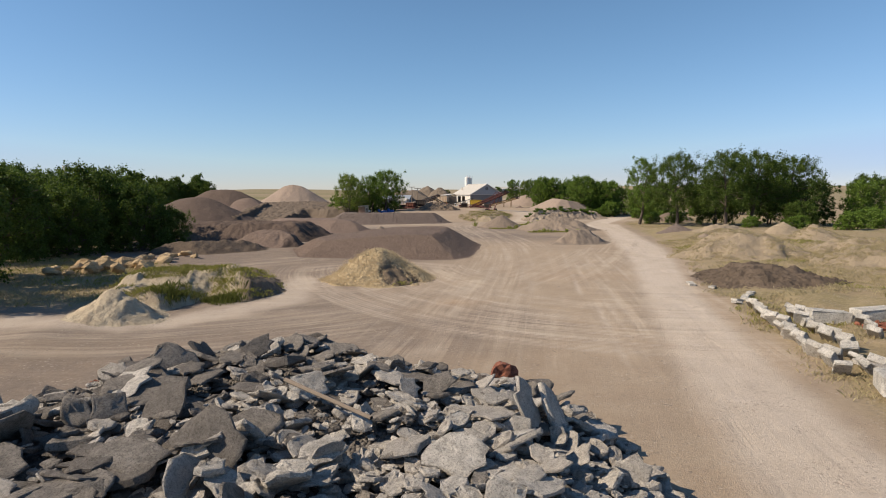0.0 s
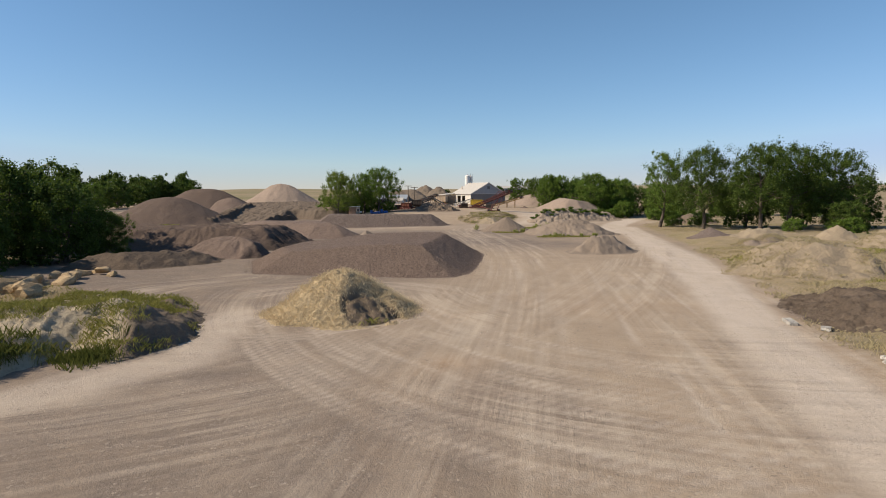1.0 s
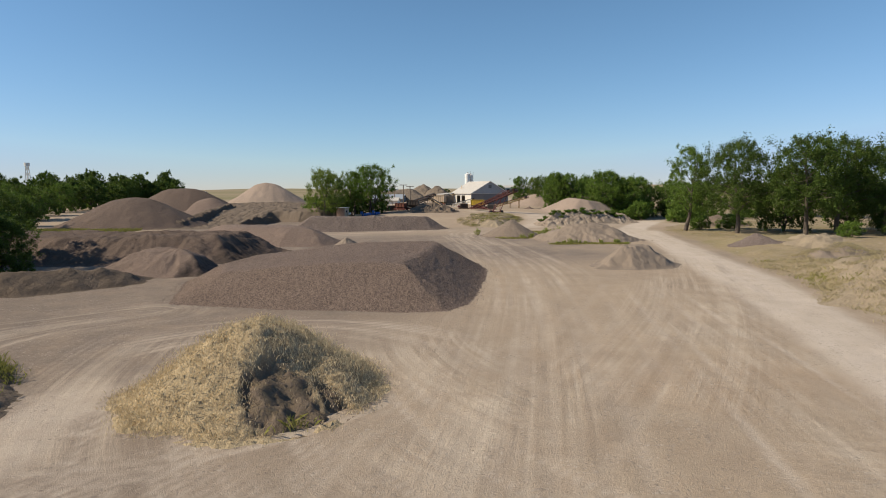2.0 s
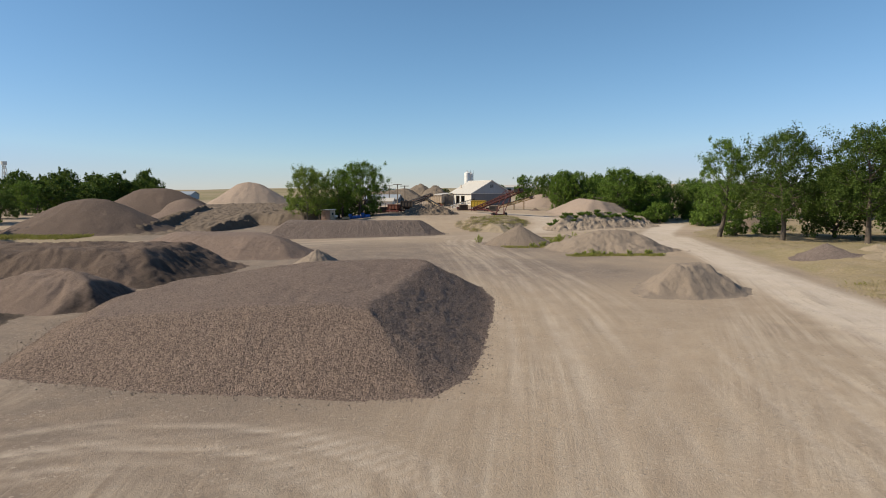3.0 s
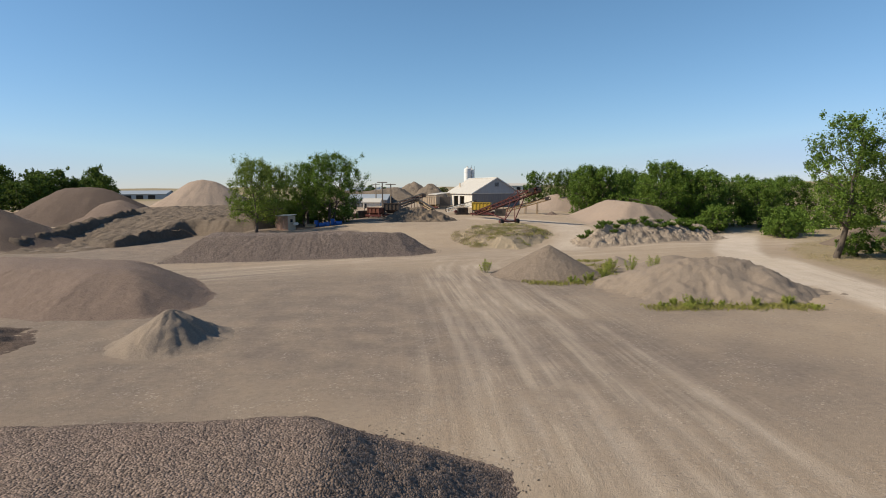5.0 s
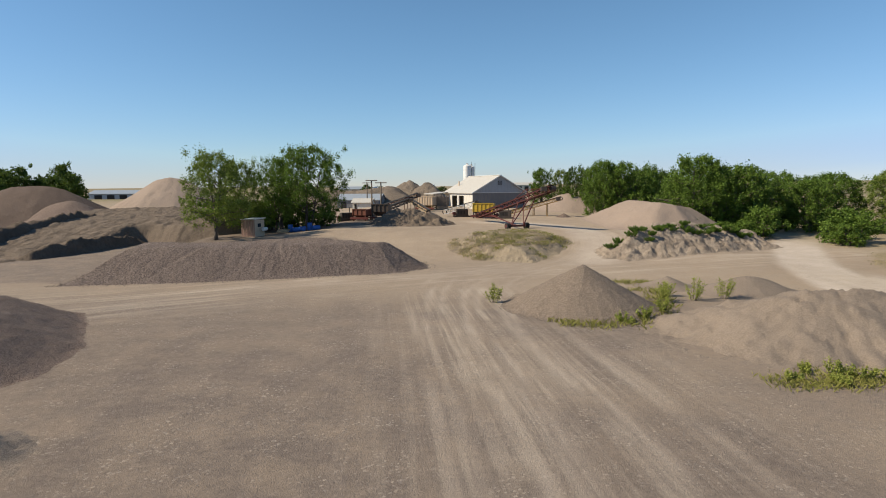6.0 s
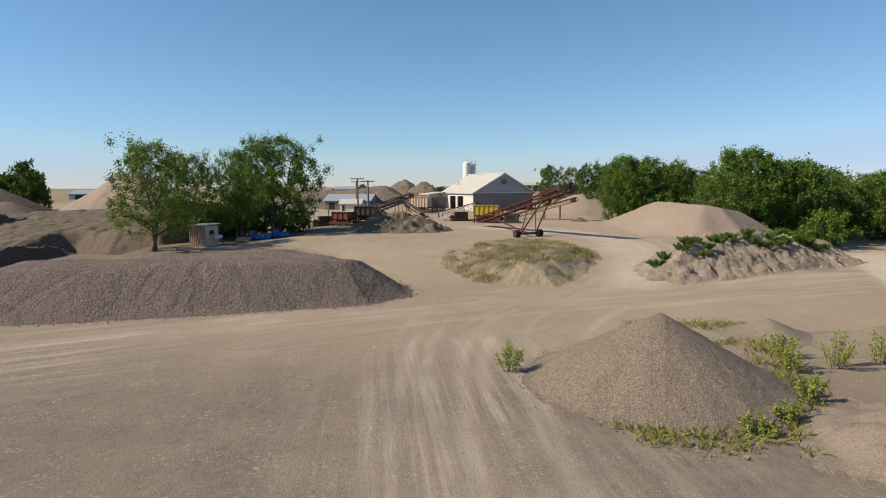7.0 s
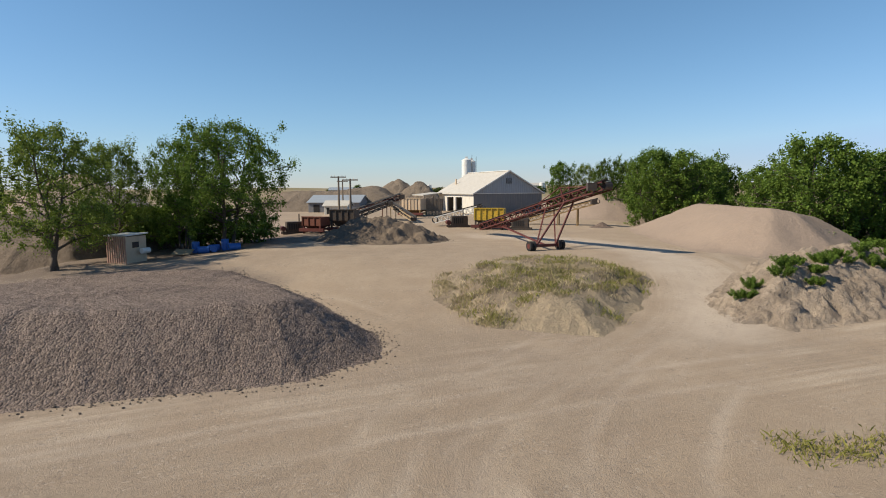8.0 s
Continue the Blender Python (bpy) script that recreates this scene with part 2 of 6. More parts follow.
def vnoise(x, y, seed=0):
    x, y = np.asarray(x, float), np.asarray(y, float)
    ix, iy = np.floor(x), np.floor(y)
    fx, fy = x - ix, y - iy
    fx, fy = fx * fx * (3 - 2 * fx), fy * fy * (3 - 2 * fy)
    a, b = lattice(ix, iy, seed), lattice(ix + 1, iy, seed)
    c, d = lattice(ix, iy + 1, seed), lattice(ix + 1, iy + 1, seed)
    return (a * (1 - fx) + b * fx) * (1 - fy) + (c * (1 - fx) + d * fx) * fy


def fbm(x, y, size, seed=0, octaves=4):
    """Noise about 0, within about -1 to 1; size: metres of its largest lumps."""
    out, amp, s = 0.0, 1.0, 1.0 / size
    for k in range(octaves):
        out = out + amp * (vnoise(x * s + 17.3 * k, y * s - 9.1 * k, seed + k) - 0.5)
        amp, s = amp * 0.5, s * 2.03
    return out


SHEETS = {}


def sheet(size, seed):
    """Noise over the whole ground, worked out once."""
    if (size, seed) not in SHEETS:
        SHEETS[size, seed] = fbm(gx, gy, size, seed)
    return SHEETS[size, seed]


def step(a, b, x):
    t = np.clip((x - a) / (b - a), 0, 1)
    return t * t * (3 - 2 * t)


def line_far(x, y, pts):
    """Distance from each place to a polyline."""
    best = np.full(np.shape(x), 1e9)
    for (ax, ay), (bx, by) in zip(pts, pts[1:]):
        dx, dy = bx - ax, by - ay
        t = np.clip(((x - ax) * dx + (y - ay) * dy) / (dx * dx + dy * dy), 0, 1)
        best = np.minimum(best, np.hypot(x - ax - t * dx, y - ay - t * dy))
    return best


def poly_in(x, y, pts):
    """Signed distance to a polygon's edge, positive inside."""
    inside = np.zeros(np.shape(x), bool)
    for (ax, ay), (bx, by) in zip(pts, pts[1:] + pts[:1]):
        cross = ((ay > y) != (by > y)) & (x < (bx - ax) * (y - ay) / (by - ay + 1e-12) + ax)
        inside ^= cross
    return np.where(inside, 1, -1) * line_far(x, y, pts + pts[:1])


ROAD_R = [(9.5, -20), (10.2, 8), (10.4, 13), (12.3, 21.6), (15.3, 33.8), (19.2, 46), (23.6, 60.6), (28, 82), (31.3, 100), (34, 112), (40, 121), (60, 130), (120, 150)]
ROAD_L = [(3.0, -20), (5.0, 8), (5.9, 11.4), (7, 16.7), (9.8, 27.7), (12.3, 37), (15.1, 46.8), (20, 68), (24.5, 88), (26, 98), (27, 108)]


def side_x(y, pts):
    return np.interp(y, [p[1] for p in pts], [p[0] for p in pts])


def ground_z(x, y):
    """The height of the bare ground."""
    z = -0.3 * step(45, 85, y)
    # the plant stands on a bench above the yard
    bench = step(117, 133, y + 0.1 * x) * 1.45 + step(133, 190, y) * 1.1
    z = z + bench * (1 - 0.9 * step(22, 34, x) * (1 - step(150, 190, y))) * (1 - 0.45 * step(-8, -18, x))
    # a dug pit below the terrace
    z = z - bench * 0.53 * step(-22.5, -26, x) * (1 - step(141, 160, y)) * step(-75, -60, x)
    # rough pasture beside the haul road
    right = x - side_x(y, ROAD_R)
    f = step(0.8, 5, right) * (1 - step(85, 105, y))
    z = z + f * (0.45 + 0.75 * fbm(x, y, 9, 5) + 0.25 * step(6, 30, right)) + 0.22 * f * fbm(x, y, 1.6, 8)
    # verge and rough ground on the other side
    left = step(-13, -20, x + 0.15 * (y - 30)) * (1 - step(46, 60, y))
    z = z + left * (0.35 + 0.4 * fbm(x, y, 7, 3))
    # gentle prairie out to the sky line
    far = np.hypot(x, y - 60)
    z = z + step(190, 520, far) * 1.6 + step(400, 1800, far) * (3.6 + 9 * fbm(x, y, 420, 11)) + step(230, 500, x) * 6
    z = z + 0.05 * fbm(x, y, 6, 1) + 0.018 * fbm(x, y, 0.9, 2)
    return z


def spaced(stops):
    """Grid lines: (from, to, spacing at from, spacing at to)."""
    out = []
    for a, b, s0, s1 in stops:
        p = a
        while p < b - 1e-6:
            out.append(p)
            p += s0 + (s1 - s0) * (p - a) / (b - a)
    return np.array(out + [stops[-1][1]])


def arc(cx, cy, r, a0, a1, n=16):
    return [(cx + r * math.cos(radians(a0 + (a1 - a0) * k / n)), cy + r * math.sin(radians(a0 + (a1 - a0) * k / n))) for k in range(n + 1)]


def grid_mesh(name, xs, ys, z):
    nx, ny = len(xs), len(ys)
    gx, gy = np.meshgrid(xs, ys)
    co = np.stack([gx, gy, z], -1).reshape(-1, 3).astype(np.float32)
    i = np.arange(nx * ny).reshape(ny, nx)
    faces = np.stack([i[:-1, :-1], i[:-1, 1:], i[1:, 1:], i[1:, :-1]], -1).reshape(-1, 4)
    return quad_mesh(name, co, faces)


def quad_mesh(name, co, faces, smooth=True):
    me = bpy.data.meshes.new(name)
    n = len(faces)
    k = faces.shape[1]
    me.vertices.add(len(co))
    me.vertices.foreach_set("co", np.asarray(co, np.float32).ravel())
    me.loops.add(n * k)
    me.loops.foreach_set("vertex_index", np.asarray(faces, np.int32).ravel())
    me.polygons.add(n)
    me.polygons.foreach_set("loop_start", np.arange(0, n * k, k, dtype=np.int32))
    me.polygons.foreach_set("use_smooth", np.full(n, smooth))
    me.update(calc_edges=True)
    me.validate()
    return me


def put_mask(me, name, channels):
    at = me.attributes.new(name, 'FLOAT_COLOR', 'POINT')
    n = len(me.vertices)
    data = np.ones((n, 4), np.float32)
    for k, c in enumerate(channels):
        data[:, k] = np.clip(np.asarray(c).ravel(), 0, 1)
    at.data.foreach_set("color", data.ravel())


xs = spaced([(-3000, -300, 400, 90), (-300, -60, 60, 4), (-60, -16, 2.2, 0.4), (-16, 20, 0.2, 0.2), (20, 34, 0.3, 0.4), (34, 60, 0.5, 2), (60, 300, 4, 60), (300, 3000, 90, 400)])
ys = spaced([(-1200, -60, 300, 20), (-60, 6, 12, 0.5), (6, 125, 0.25, 0.25), (125, 200, 0.5, 3), (200, 500, 8, 40), (500, 4200, 60, 300)])
gx, gy = np.meshgrid(xs, ys)
gz = ground_z(gx, gy)
# wheel tracks: shallow ruts with a raised lip
pale = np.zeros_like(gz)
ruts = [
    # from the front of the yard towards the plant
    ([(1.5, 30), (4.0, 44), (5.2, 56), (6.0, 68), (5.0, 82), (3.5, 96), (4, 108), (10, 116), (17, 124), (20, 134)], 1),
    ([(3.5, 30), (6.0, 44), (7.4, 56), (8.0, 68), (7.0, 82), (5.4, 96), (6, 106), (12, 114), (19, 123), (22, 134)], 1),
    ([(-4, 26), (2, 36), (5.0, 48), (6.2, 60), (7, 74)], .6),
    ([(-30, 88), (-14, 100), (0, 108), (14, 113), (30, 119), (60, 131)], 1),
    ([(-30, 90), (-14, 102), (0, 110), (14, 115.5), (30, 121), (60, 133)], .8),
    ([(-40, 20), (-20, 22), (-8, 25), (2, 32), (8, 42), (14, 54)], .8),
    ([(-40, 22), (-20, 24), (-9, 27), (0, 34), (6, 44), (12, 58)], .6),
]
for base, amount in ruts:
    for off in (-0.85, 0.95, -2.2, -1.5, 2.7, 0.2):
        pts = [(px + off * (1 + 0.12 * math.sin(k * 1.7 + off)), py - 0.25 * off) for k, (px, py) in enumerate(base)]
        # rounded by sampling a smooth curve through the points
        q = [pts[0]]
        for a, b in zip(pts, pts[1:]):
            q += [(a[0] + (b[0] - a[0]) * s, a[1] + (b[1] - a[1]) * s) for s in (0.35, 0.65, 1.0)]
        q = [q[0]] + [tuple((q[k - 1][i] + 2 * q[k][i] + q[k + 1][i]) / 4 for i in (0, 1)) for k in range(1, len(q) - 1)] + [q[-1]]
        d = line_far(gx, gy, q)
        w = amount * np.exp(-(d / 0.2) ** 2) * np.clip(0.30 + 1.3 * sheet(6, 21 + int(off * 10)), 0, 1)
        gz += -0.02 * w
        pale = np.maximum(pale, 0.35 * w)
# long turning arcs scraped into the dust
for cx, cy, r, a0, a1 in ((15, 44, 18, 190, 262), (15, 44, 20.5, 188, 262), (15, 44, 23, 190, 265), (15, 44, 15, 192, 268), (-9, 44, 7, 200, 330), (-9, 44, 9, 195, 330), (-10, 44, 5.6, 130, 300), (-5, 40.2, 5.6, 10, 150), (-5, 39.6, 7.4, 15, 140)):
    for k in range(5):
        d = np.abs(np.hypot(gx - cx, gy - cy) - r - 0.42 * k)
        ang = np.degrees(np.arctan2(gy - cy, gx - cx)) % 360
        on = step(a0 - 8, a0 + 8, ang) * (1 - step(a1 - 8, a1 + 8, ang))
        w = on * np.exp(-(d / 0.13) ** 2) * np.clip(0.4 + 1.2 * sheet(4, 40 + k), 0, 1)
        gz += -0.03 * w
        pale = np.maximum(pale, 0.6 * w)
# straight grader lines up the yard
for k in range(16):
    cx = 6.5 + 0.62 * k
    d = np.abs(gx - cx - 0.16 * (gy - 24) - 0.15 * sheet(14, 70 + k % 4))
    on = step(16, 24, gy) * (1 - step(46, 60, gy))
    w = on * np.exp(-(d / 0.14) ** 2) * np.clip(0.25 + 1.3 * sheet(7, 60 + k % 5), 0, 1)
    gz += -0.02 * w
    pale = np.maximum(pale, 0.6 * w)
right, left = gx - side_x(gy, ROAD_R), gx - side_x(gy, ROAD_L)
haul = step(0.2, -1.0, right) * step(-0.3, 1.2, left) * (1 - step(104, 112, gy))
far_road = step(2.6, 1.5, line_far(gx, gy, [(26, 96), (27.6, 104), (31, 114), (36.7, 125), (41.5, 132.5), (45.3, 140), (51, 152), (60, 168)]))
ramp_road = step(3.2, 0.6, line_far(gx, gy, [(11.5, 111.5), (15, 116), (17, 121), (18, 127), (18, 134), (14, 142), (8, 146)]) + 0.8 * fbm(gx, gy, 4, 64))
haul = np.maximum(np.maximum(haul, far_road), 0.7 * ramp_road * step(112, 119, gy))
worn = np.clip(0.55 + 0.9 * fbm(gx * 3.0, gy * 0.45 - gx * 0.1, 6, 31), 0, 1)
apron = step(2.2, 0.3, line_far(gx, gy, [(-19, 24.5), (-13, 25.8), (-10.5, 28.6), (-8.6, 32), (-9.5, 39)]) + 1.2 * fbm(gx, gy, 1.5, 66))
m_pale = np.clip(np.maximum(0.6 * apron, np.maximum(haul * (0.62 + 0.38 * worn), pale)), 0, 1)
field = step(0.3, 1.8, right + 0.8 * fbm(gx, gy, 2.5, 14)) * (gy < 128)
field = field * (1 - far_road)
verge = step(-12.5, -15.5, gx + 0.1 * (gy - 30) + 1.2 * fbm(gx, gy, 3, 15)) * (1 - step(50, 56, gy)) * step(25, 29, gy + 0.25 * (gx + 14)) * step(1.0, -1.0, gx + 14 + 1.6 * np.maximum(gy - 40, 0) + 1.5 * fbm(gx, gy, 2, 16))
wild = step(150, 330, np.hypot(gx, gy - 60))
side = np.maximum(step(-34, -42, gx + 2 * fbm(gx, gy, 8, 4)) * (1 - step(95, 120, gy)), step(38, 46, gx) * 1.0)
m_dry = np.clip(np.maximum.reduce([field * 0.95, 0.9 * verge, 0.9 * wild, 0.85 * side]), 0, 1)
m_gravel = np.clip(0.68 + 1.4 * fbm(gx, gy, 11, 50), 0, 1) * step(62, 80, gy) * (1 - 0.75 * step(97, 106, gy)) * (1 - step(118, 124, gy)) * (1 - m_dry)
m_gravel = np.maximum(m_gravel, step(6.0, 1.0, line_far(gx, gy, [(-18, 15), (-10, 20), (-4, 22.5), (2, 26)]) + 2 * fbm(gx, gy, 3, 91)) * 0.85)
m_gravel = np.maximum(m_gravel, 0.9 * step(4, -7, gx + 5 * fbm(gx, gy, 9, 92)) * step(17, 24, gy) * (1 - 0.6 * step(98, 106, gy)) * (1 - step(116, 122, gy)) * (1 - m_dry))
pad = poly_in(gx, gy, [(-44, 104), (-22, 106), (-4, 116), (-2.5, 121), (-6, 127), (-12, 132), (-20, 132.5), (-40, 128)])
m_gravel = np.maximum(m_gravel, 0.95 * step(-1.0, 1.5, pad + 2.2 * fbm(gx, gy, 4, 93)))
m_green = np.clip(0.9 * fbm(gx, gy, 5, 77) - 0.05, 0, 1) * np.maximum(field, verge) + 0.9 * wild * np.clip(0.25 + 1.6 * fbm(gx, gy, 90, 7), 0, 1)
m_clay = np.clip(np.exp(-((gx - 0.8) ** 2 + (gy - 30.6) ** 2) / 1.4) + 0.9 * fbm(gx, gy, 8, 90) * step(8, 14, gy) * (1 - step(40, 52, gy)) * (1 - m_dry), 0, 1)
scrape = poly_in(gx, gy, [(16.8, 35), (19.5, 33), (24, 33.5), (26, 37), (23, 41), (19.5, 43), (17.5, 40)])
# ground under the trees: dark brown earth, deepened to paint their shade in
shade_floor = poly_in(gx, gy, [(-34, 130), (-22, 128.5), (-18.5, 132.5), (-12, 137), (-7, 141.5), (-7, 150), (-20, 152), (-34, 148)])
m_soil_shade = np.maximum(0.8 * step(-1.2, 1.5, shade_floor + 1.6 * fbm(gx, gy, 3.0, 34)), step(-0.6, 0.9, scrape + 1.2 * fbm(gx, gy, 2.0, 33)))
ground_mesh = grid_mesh("ground", xs, ys, gz)
put_mask(ground_mesh, "surface", (m_pale, m_dry, m_gravel * (1 - m_pale)))
put_mask(ground_mesh, "surface2", (m_green, m_clay, m_soil_shade))
def signed_line(x, y, pts):
    """Signed distance to a polyline (positive on its right) and the way along it."""
    best, sgn, along, run = np.full(np.shape(x), 1e9), np.ones(np.shape(x)), np.zeros(np.shape(x)), 0.0
    for (ax, ay), (bx, by) in zip(pts, pts[1:]):
        dx, dy = bx - ax, by - ay
        n = math.hypot(dx, dy)
        t = np.clip(((x - ax) * dx + (y - ay) * dy) / (n * n), 0, 1)
        d = np.hypot(x - ax - t * dx, y - ay - t * dy)
        near = d < best
        best = np.where(near, d, best)
        sgn = np.where(near, np.sign((x - ax) * dy - (y - ay) * dx), sgn)
        along = np.where(near, run + t * n, along)
        run += n
    return best * sgn, along


def curve_of(pts, rounds=3):
    """The polyline with its corners cut."""
    for _ in range(rounds):
        q = [pts[0]]
        for a, b in zip(pts, pts[1:]):
            q += [(0.75 * a[0] + 0.25 * b[0], 0.75 * a[1] + 0.25 * b[1]), (0.25 * a[0] + 0.75 * b[0], 0.25 * a[1] + 0.75 * b[1])]
        pts = q + [pts[-1]]
    return pts


def put_flow(name, families):
    """Where wheels have run: lateral place, way along, and how strongly, of the strongest family."""
    ws = np.array([f[2] for f in families])
    best = ws.argmax(0)
    top = np.sort(ws, 0)
    strength = np.clip((top[-1] - (top[-2] if len(families) > 1 else 0)) * 1.6, 0, 1)
    u = np.choose(best, [f[0] + 40 * k for k, f in enumerate(families)])
    v = np.choose(best, [f[1] for f in families])
    at = ground_mesh.attributes.new(name, 'FLOAT_VECTOR', 'POINT')
    at.data.foreach_set("vector", np.stack([u, v, strength], -1).astype(np.float32).ravel())


clear = 1 - np.clip(m_dry, 0, 1)
lane = signed_line(gx, gy, curve_of([(-1, 14), (1.5, 28), (4.6, 44), (6.4, 58), (7.0, 68), (6.2, 82), (4.6, 96), (3, 110), (-4, 118)]))
cross = signed_line(gx, gy, curve_of([(-50, 84), (-30, 95), (-14, 102.5), (0, 109), (14, 114), (30, 119.5), (45, 124), (80, 136)]))
ramp = signed_line(gx, gy, curve_of([(-4, 104), (8, 110.5), (14.5, 116), (17.6, 123), (18.6, 131), (15, 140), (6, 144), (-8, 140)]))
entry = signed_line(gx, gy, curve_of([(-60, 17), (-30, 20), (-16, 22), (-6, 25.5), (3, 32.5), (9, 42), (15, 54), (22, 74)]))
loop = signed_line(gx, gy, curve_of(arc(-8.5, 42, 9.5, 120, 330, 24)))
gap = lambda d, w: np.exp(-(d / w) ** 2)
fam = lambda p, w, s=1.0: (p[0], p[1], s * gap(p[0], w) * clear)
haul_u = (gx - side_x(gy, ROAD_L)) / (side_x(gy, ROAD_R) - side_x(gy, ROAD_L)) * 6
put_flow("flow_a", [fam(lane, 4.2, 0.65), fam(cross, 4.5, 0.9), fam(ramp, 3.0, 0.9), (haul_u, gy, 0.95 * np.maximum(haul, 0) * clear), (gx - 0.14 * gy, gy, 0.55 * step(5, 8, gx) * step(14, 20, gy) * (1 - step(50, 62, gy)) * clear)])
r_turn = np.hypot(gx - 14, gy - 47)
ang = np.degrees(np.arctan2(gy - 47, gx - 14)) % 360
turn_w = step(10, 14, r_turn) * (1 - step(24, 29, r_turn)) * step(175, 195, ang) * (1 - step(270, 290, ang))
put_flow("flow_b", [fam(entry, 3.2), (r_turn, np.radians(ang) * 20, 0.9 * turn_w * clear), fam(loop, 2.2)])
ground_mesh.materials.append(M_GROUND)
ground = tagged(new("ground", ground_mesh), "dusty gravel yard with pale haul road and dry pasture", "ground", kind="structure")

# ---- stockpiles and earth banks ----
def heap(name, pts, high, slope, mat, label, category="stockpile", cell=0.25, rough=0.06, lump=1.2, seed=0, crest=0.5, shape=None, wobble=0.35, group="", gully=0.0, bare=None, foot=0.25, cob=0.0, cut=None, rill=0.0):
    """A heap of loose stuff on a footprint: slopes rise at its angle to a top, with a rounded crest."""
    px, py = [p[0] for p in pts], [p[1] for p in pts]
    hx = np.arange(min(px) - 1, max(px) + 1 + cell, cell)
    hy = np.arange(min(py) - 1, max(py) + 1 + cell, cell)
    x, y = np.meshgrid(hx, hy)
    d = poly_in(x, y, pts) + wobble * fbm(x, y, 3.2, seed + 3)
    top = high if shape is None else high * shape(x, y)
    rise = slope * (d - foot * (1 - np.exp(-np.maximum(d, 0) / foot)))      # the toe runs out gently
    k = crest
    h = -k * np.logaddexp(-rise / k, -top / k)       # smooth minimum
    h = h + rough * fbm(x, y, lump, seed) * step(-0.2, 1.0, d) + 0.35 * rough * fbm(x, y, 0.35, seed + 9, 3)
    if gully:
        h = h - gully * np.abs(fbm(x * 1.6, y * 0.5, 1.5, seed + 20)) * step(0, 1.5, d)
    if rill:                                         # creases run down the slopes from the top
        way = np.arctan2(x - sum(px) / len(px), sum(py) / len(py) - y) * 0.3 * (max(px) - min(px))
        h = h - rill * np.abs(fbm(way * 1.3, d * 0.3, 1.2, seed + 31)) * step(0.05, 0.9, d)
    if cob:                                          # coarse stones lie on the slopes
        sl = 0.25 + 0.75 * step(0.0, 0.12, top - rise)
        h = h + cob * sl * (np.random.default_rng(seed).random(x.shape) - 0.5) * step(-0.1, 0.3, d)
    if cut is not None:
        h = h - cut(x, y)
    z = ground_z(x, y) + np.where(d > 0, h, d * 0.25)
    keep = d > -0.75
    i = np.arange(x.size).reshape(x.shape)
    ok = keep[:-1, :-1] & keep[:-1, 1:] & keep[1:, 1:] & keep[1:, :-1]
    faces = np.stack([i[:-1, :-1][ok], i[:-1, 1:][ok], i[1:, 1:][ok], i[1:, :-1][ok]], -1)
    used, inv = np.unique(faces, return_inverse=True)
    co = np.stack([x.ravel()[used], y.ravel()[used], z.ravel()[used]], -1)
    me = quad_mesh(name, co, inv.reshape(-1, 4))
    if bare is not None:
        put_mask(me, "bare", (bare(co[:, 0], co[:, 1]),))
    me.materials.append(mat)
    ob = tagged(new(name, me), label, category, group)
    HEAPS[ob.name] = (hx, hy, z, d)
    return ob


HEAPS = {}


def top_z(name, x, y):
    """Height of a heap's surface at a place."""
    hx, hy, z, d = HEAPS[name]
    i, j = np.clip(np.searchsorted(hx, x) - 1, 0, len(hx) - 2), np.clip(np.searchsorted(hy, y) - 1, 0, len(hy) - 2)
    fx, fy = (x - hx[i]) / (hx[i + 1] - hx[i]), (y - hy[j]) / (hy[j + 1] - hy[j])
    return (z[j, i] * (1 - fx) + z[j, i + 1] * fx) * (1 - fy) + (z[j + 1, i] * (1 - fx) + z[j + 1, i + 1] * fx) * fy


def ring(cx, cy, rx, ry=None, n=20):
    ry = ry or rx
    return [(cx + rx * math.cos(2 * math.pi * k / n), cy + ry * math.sin(2 * math.pi * k / n)) for k in range(n)]


heap("gravel_stockpile", [(-13.2, 52.2), (-8, 50.8), (-0.7, 49.8), (1.2, 50.1), (2.4, 51.8), (3.2, 56), (3.9, 61), (4.4, 66), (4.0, 70), (1, 72), (-8, 71.5), (-15, 67), (-15.8, 60)],
     2.0, 0.56, M_GRAVEL, "flat-topped stockpile of brown crushed gravel on the yard", cell=0.075, rough=0.06, crest=0.06, seed=1, wobble=0.12, cob=0.06, gully=0.06,
     shape=lambda x, y: 0.55 + 0.45 * step(-16, -3, x))
# both dug right ends are coloured darker, part crumbled soil, part shade painted in
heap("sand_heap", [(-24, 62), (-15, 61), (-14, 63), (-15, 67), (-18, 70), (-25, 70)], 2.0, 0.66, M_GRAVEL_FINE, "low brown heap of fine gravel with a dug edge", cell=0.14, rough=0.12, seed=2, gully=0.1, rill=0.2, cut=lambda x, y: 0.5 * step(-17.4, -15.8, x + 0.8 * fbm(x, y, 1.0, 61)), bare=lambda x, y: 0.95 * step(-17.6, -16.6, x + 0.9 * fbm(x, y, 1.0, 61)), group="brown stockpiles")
heap("dug_stockpile", [(-19, 69), (-15.7, 70), (-14.5, 75), (-14.2, 81), (-16, 83.5), (-24, 84), (-50, 86), (-52, 74), (-32, 68)], 2.2, 0.68, M_FINES,
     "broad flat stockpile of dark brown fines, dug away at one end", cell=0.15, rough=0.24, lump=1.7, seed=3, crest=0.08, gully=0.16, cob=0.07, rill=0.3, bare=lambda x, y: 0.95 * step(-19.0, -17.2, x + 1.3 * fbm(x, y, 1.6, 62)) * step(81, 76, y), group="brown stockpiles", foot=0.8)
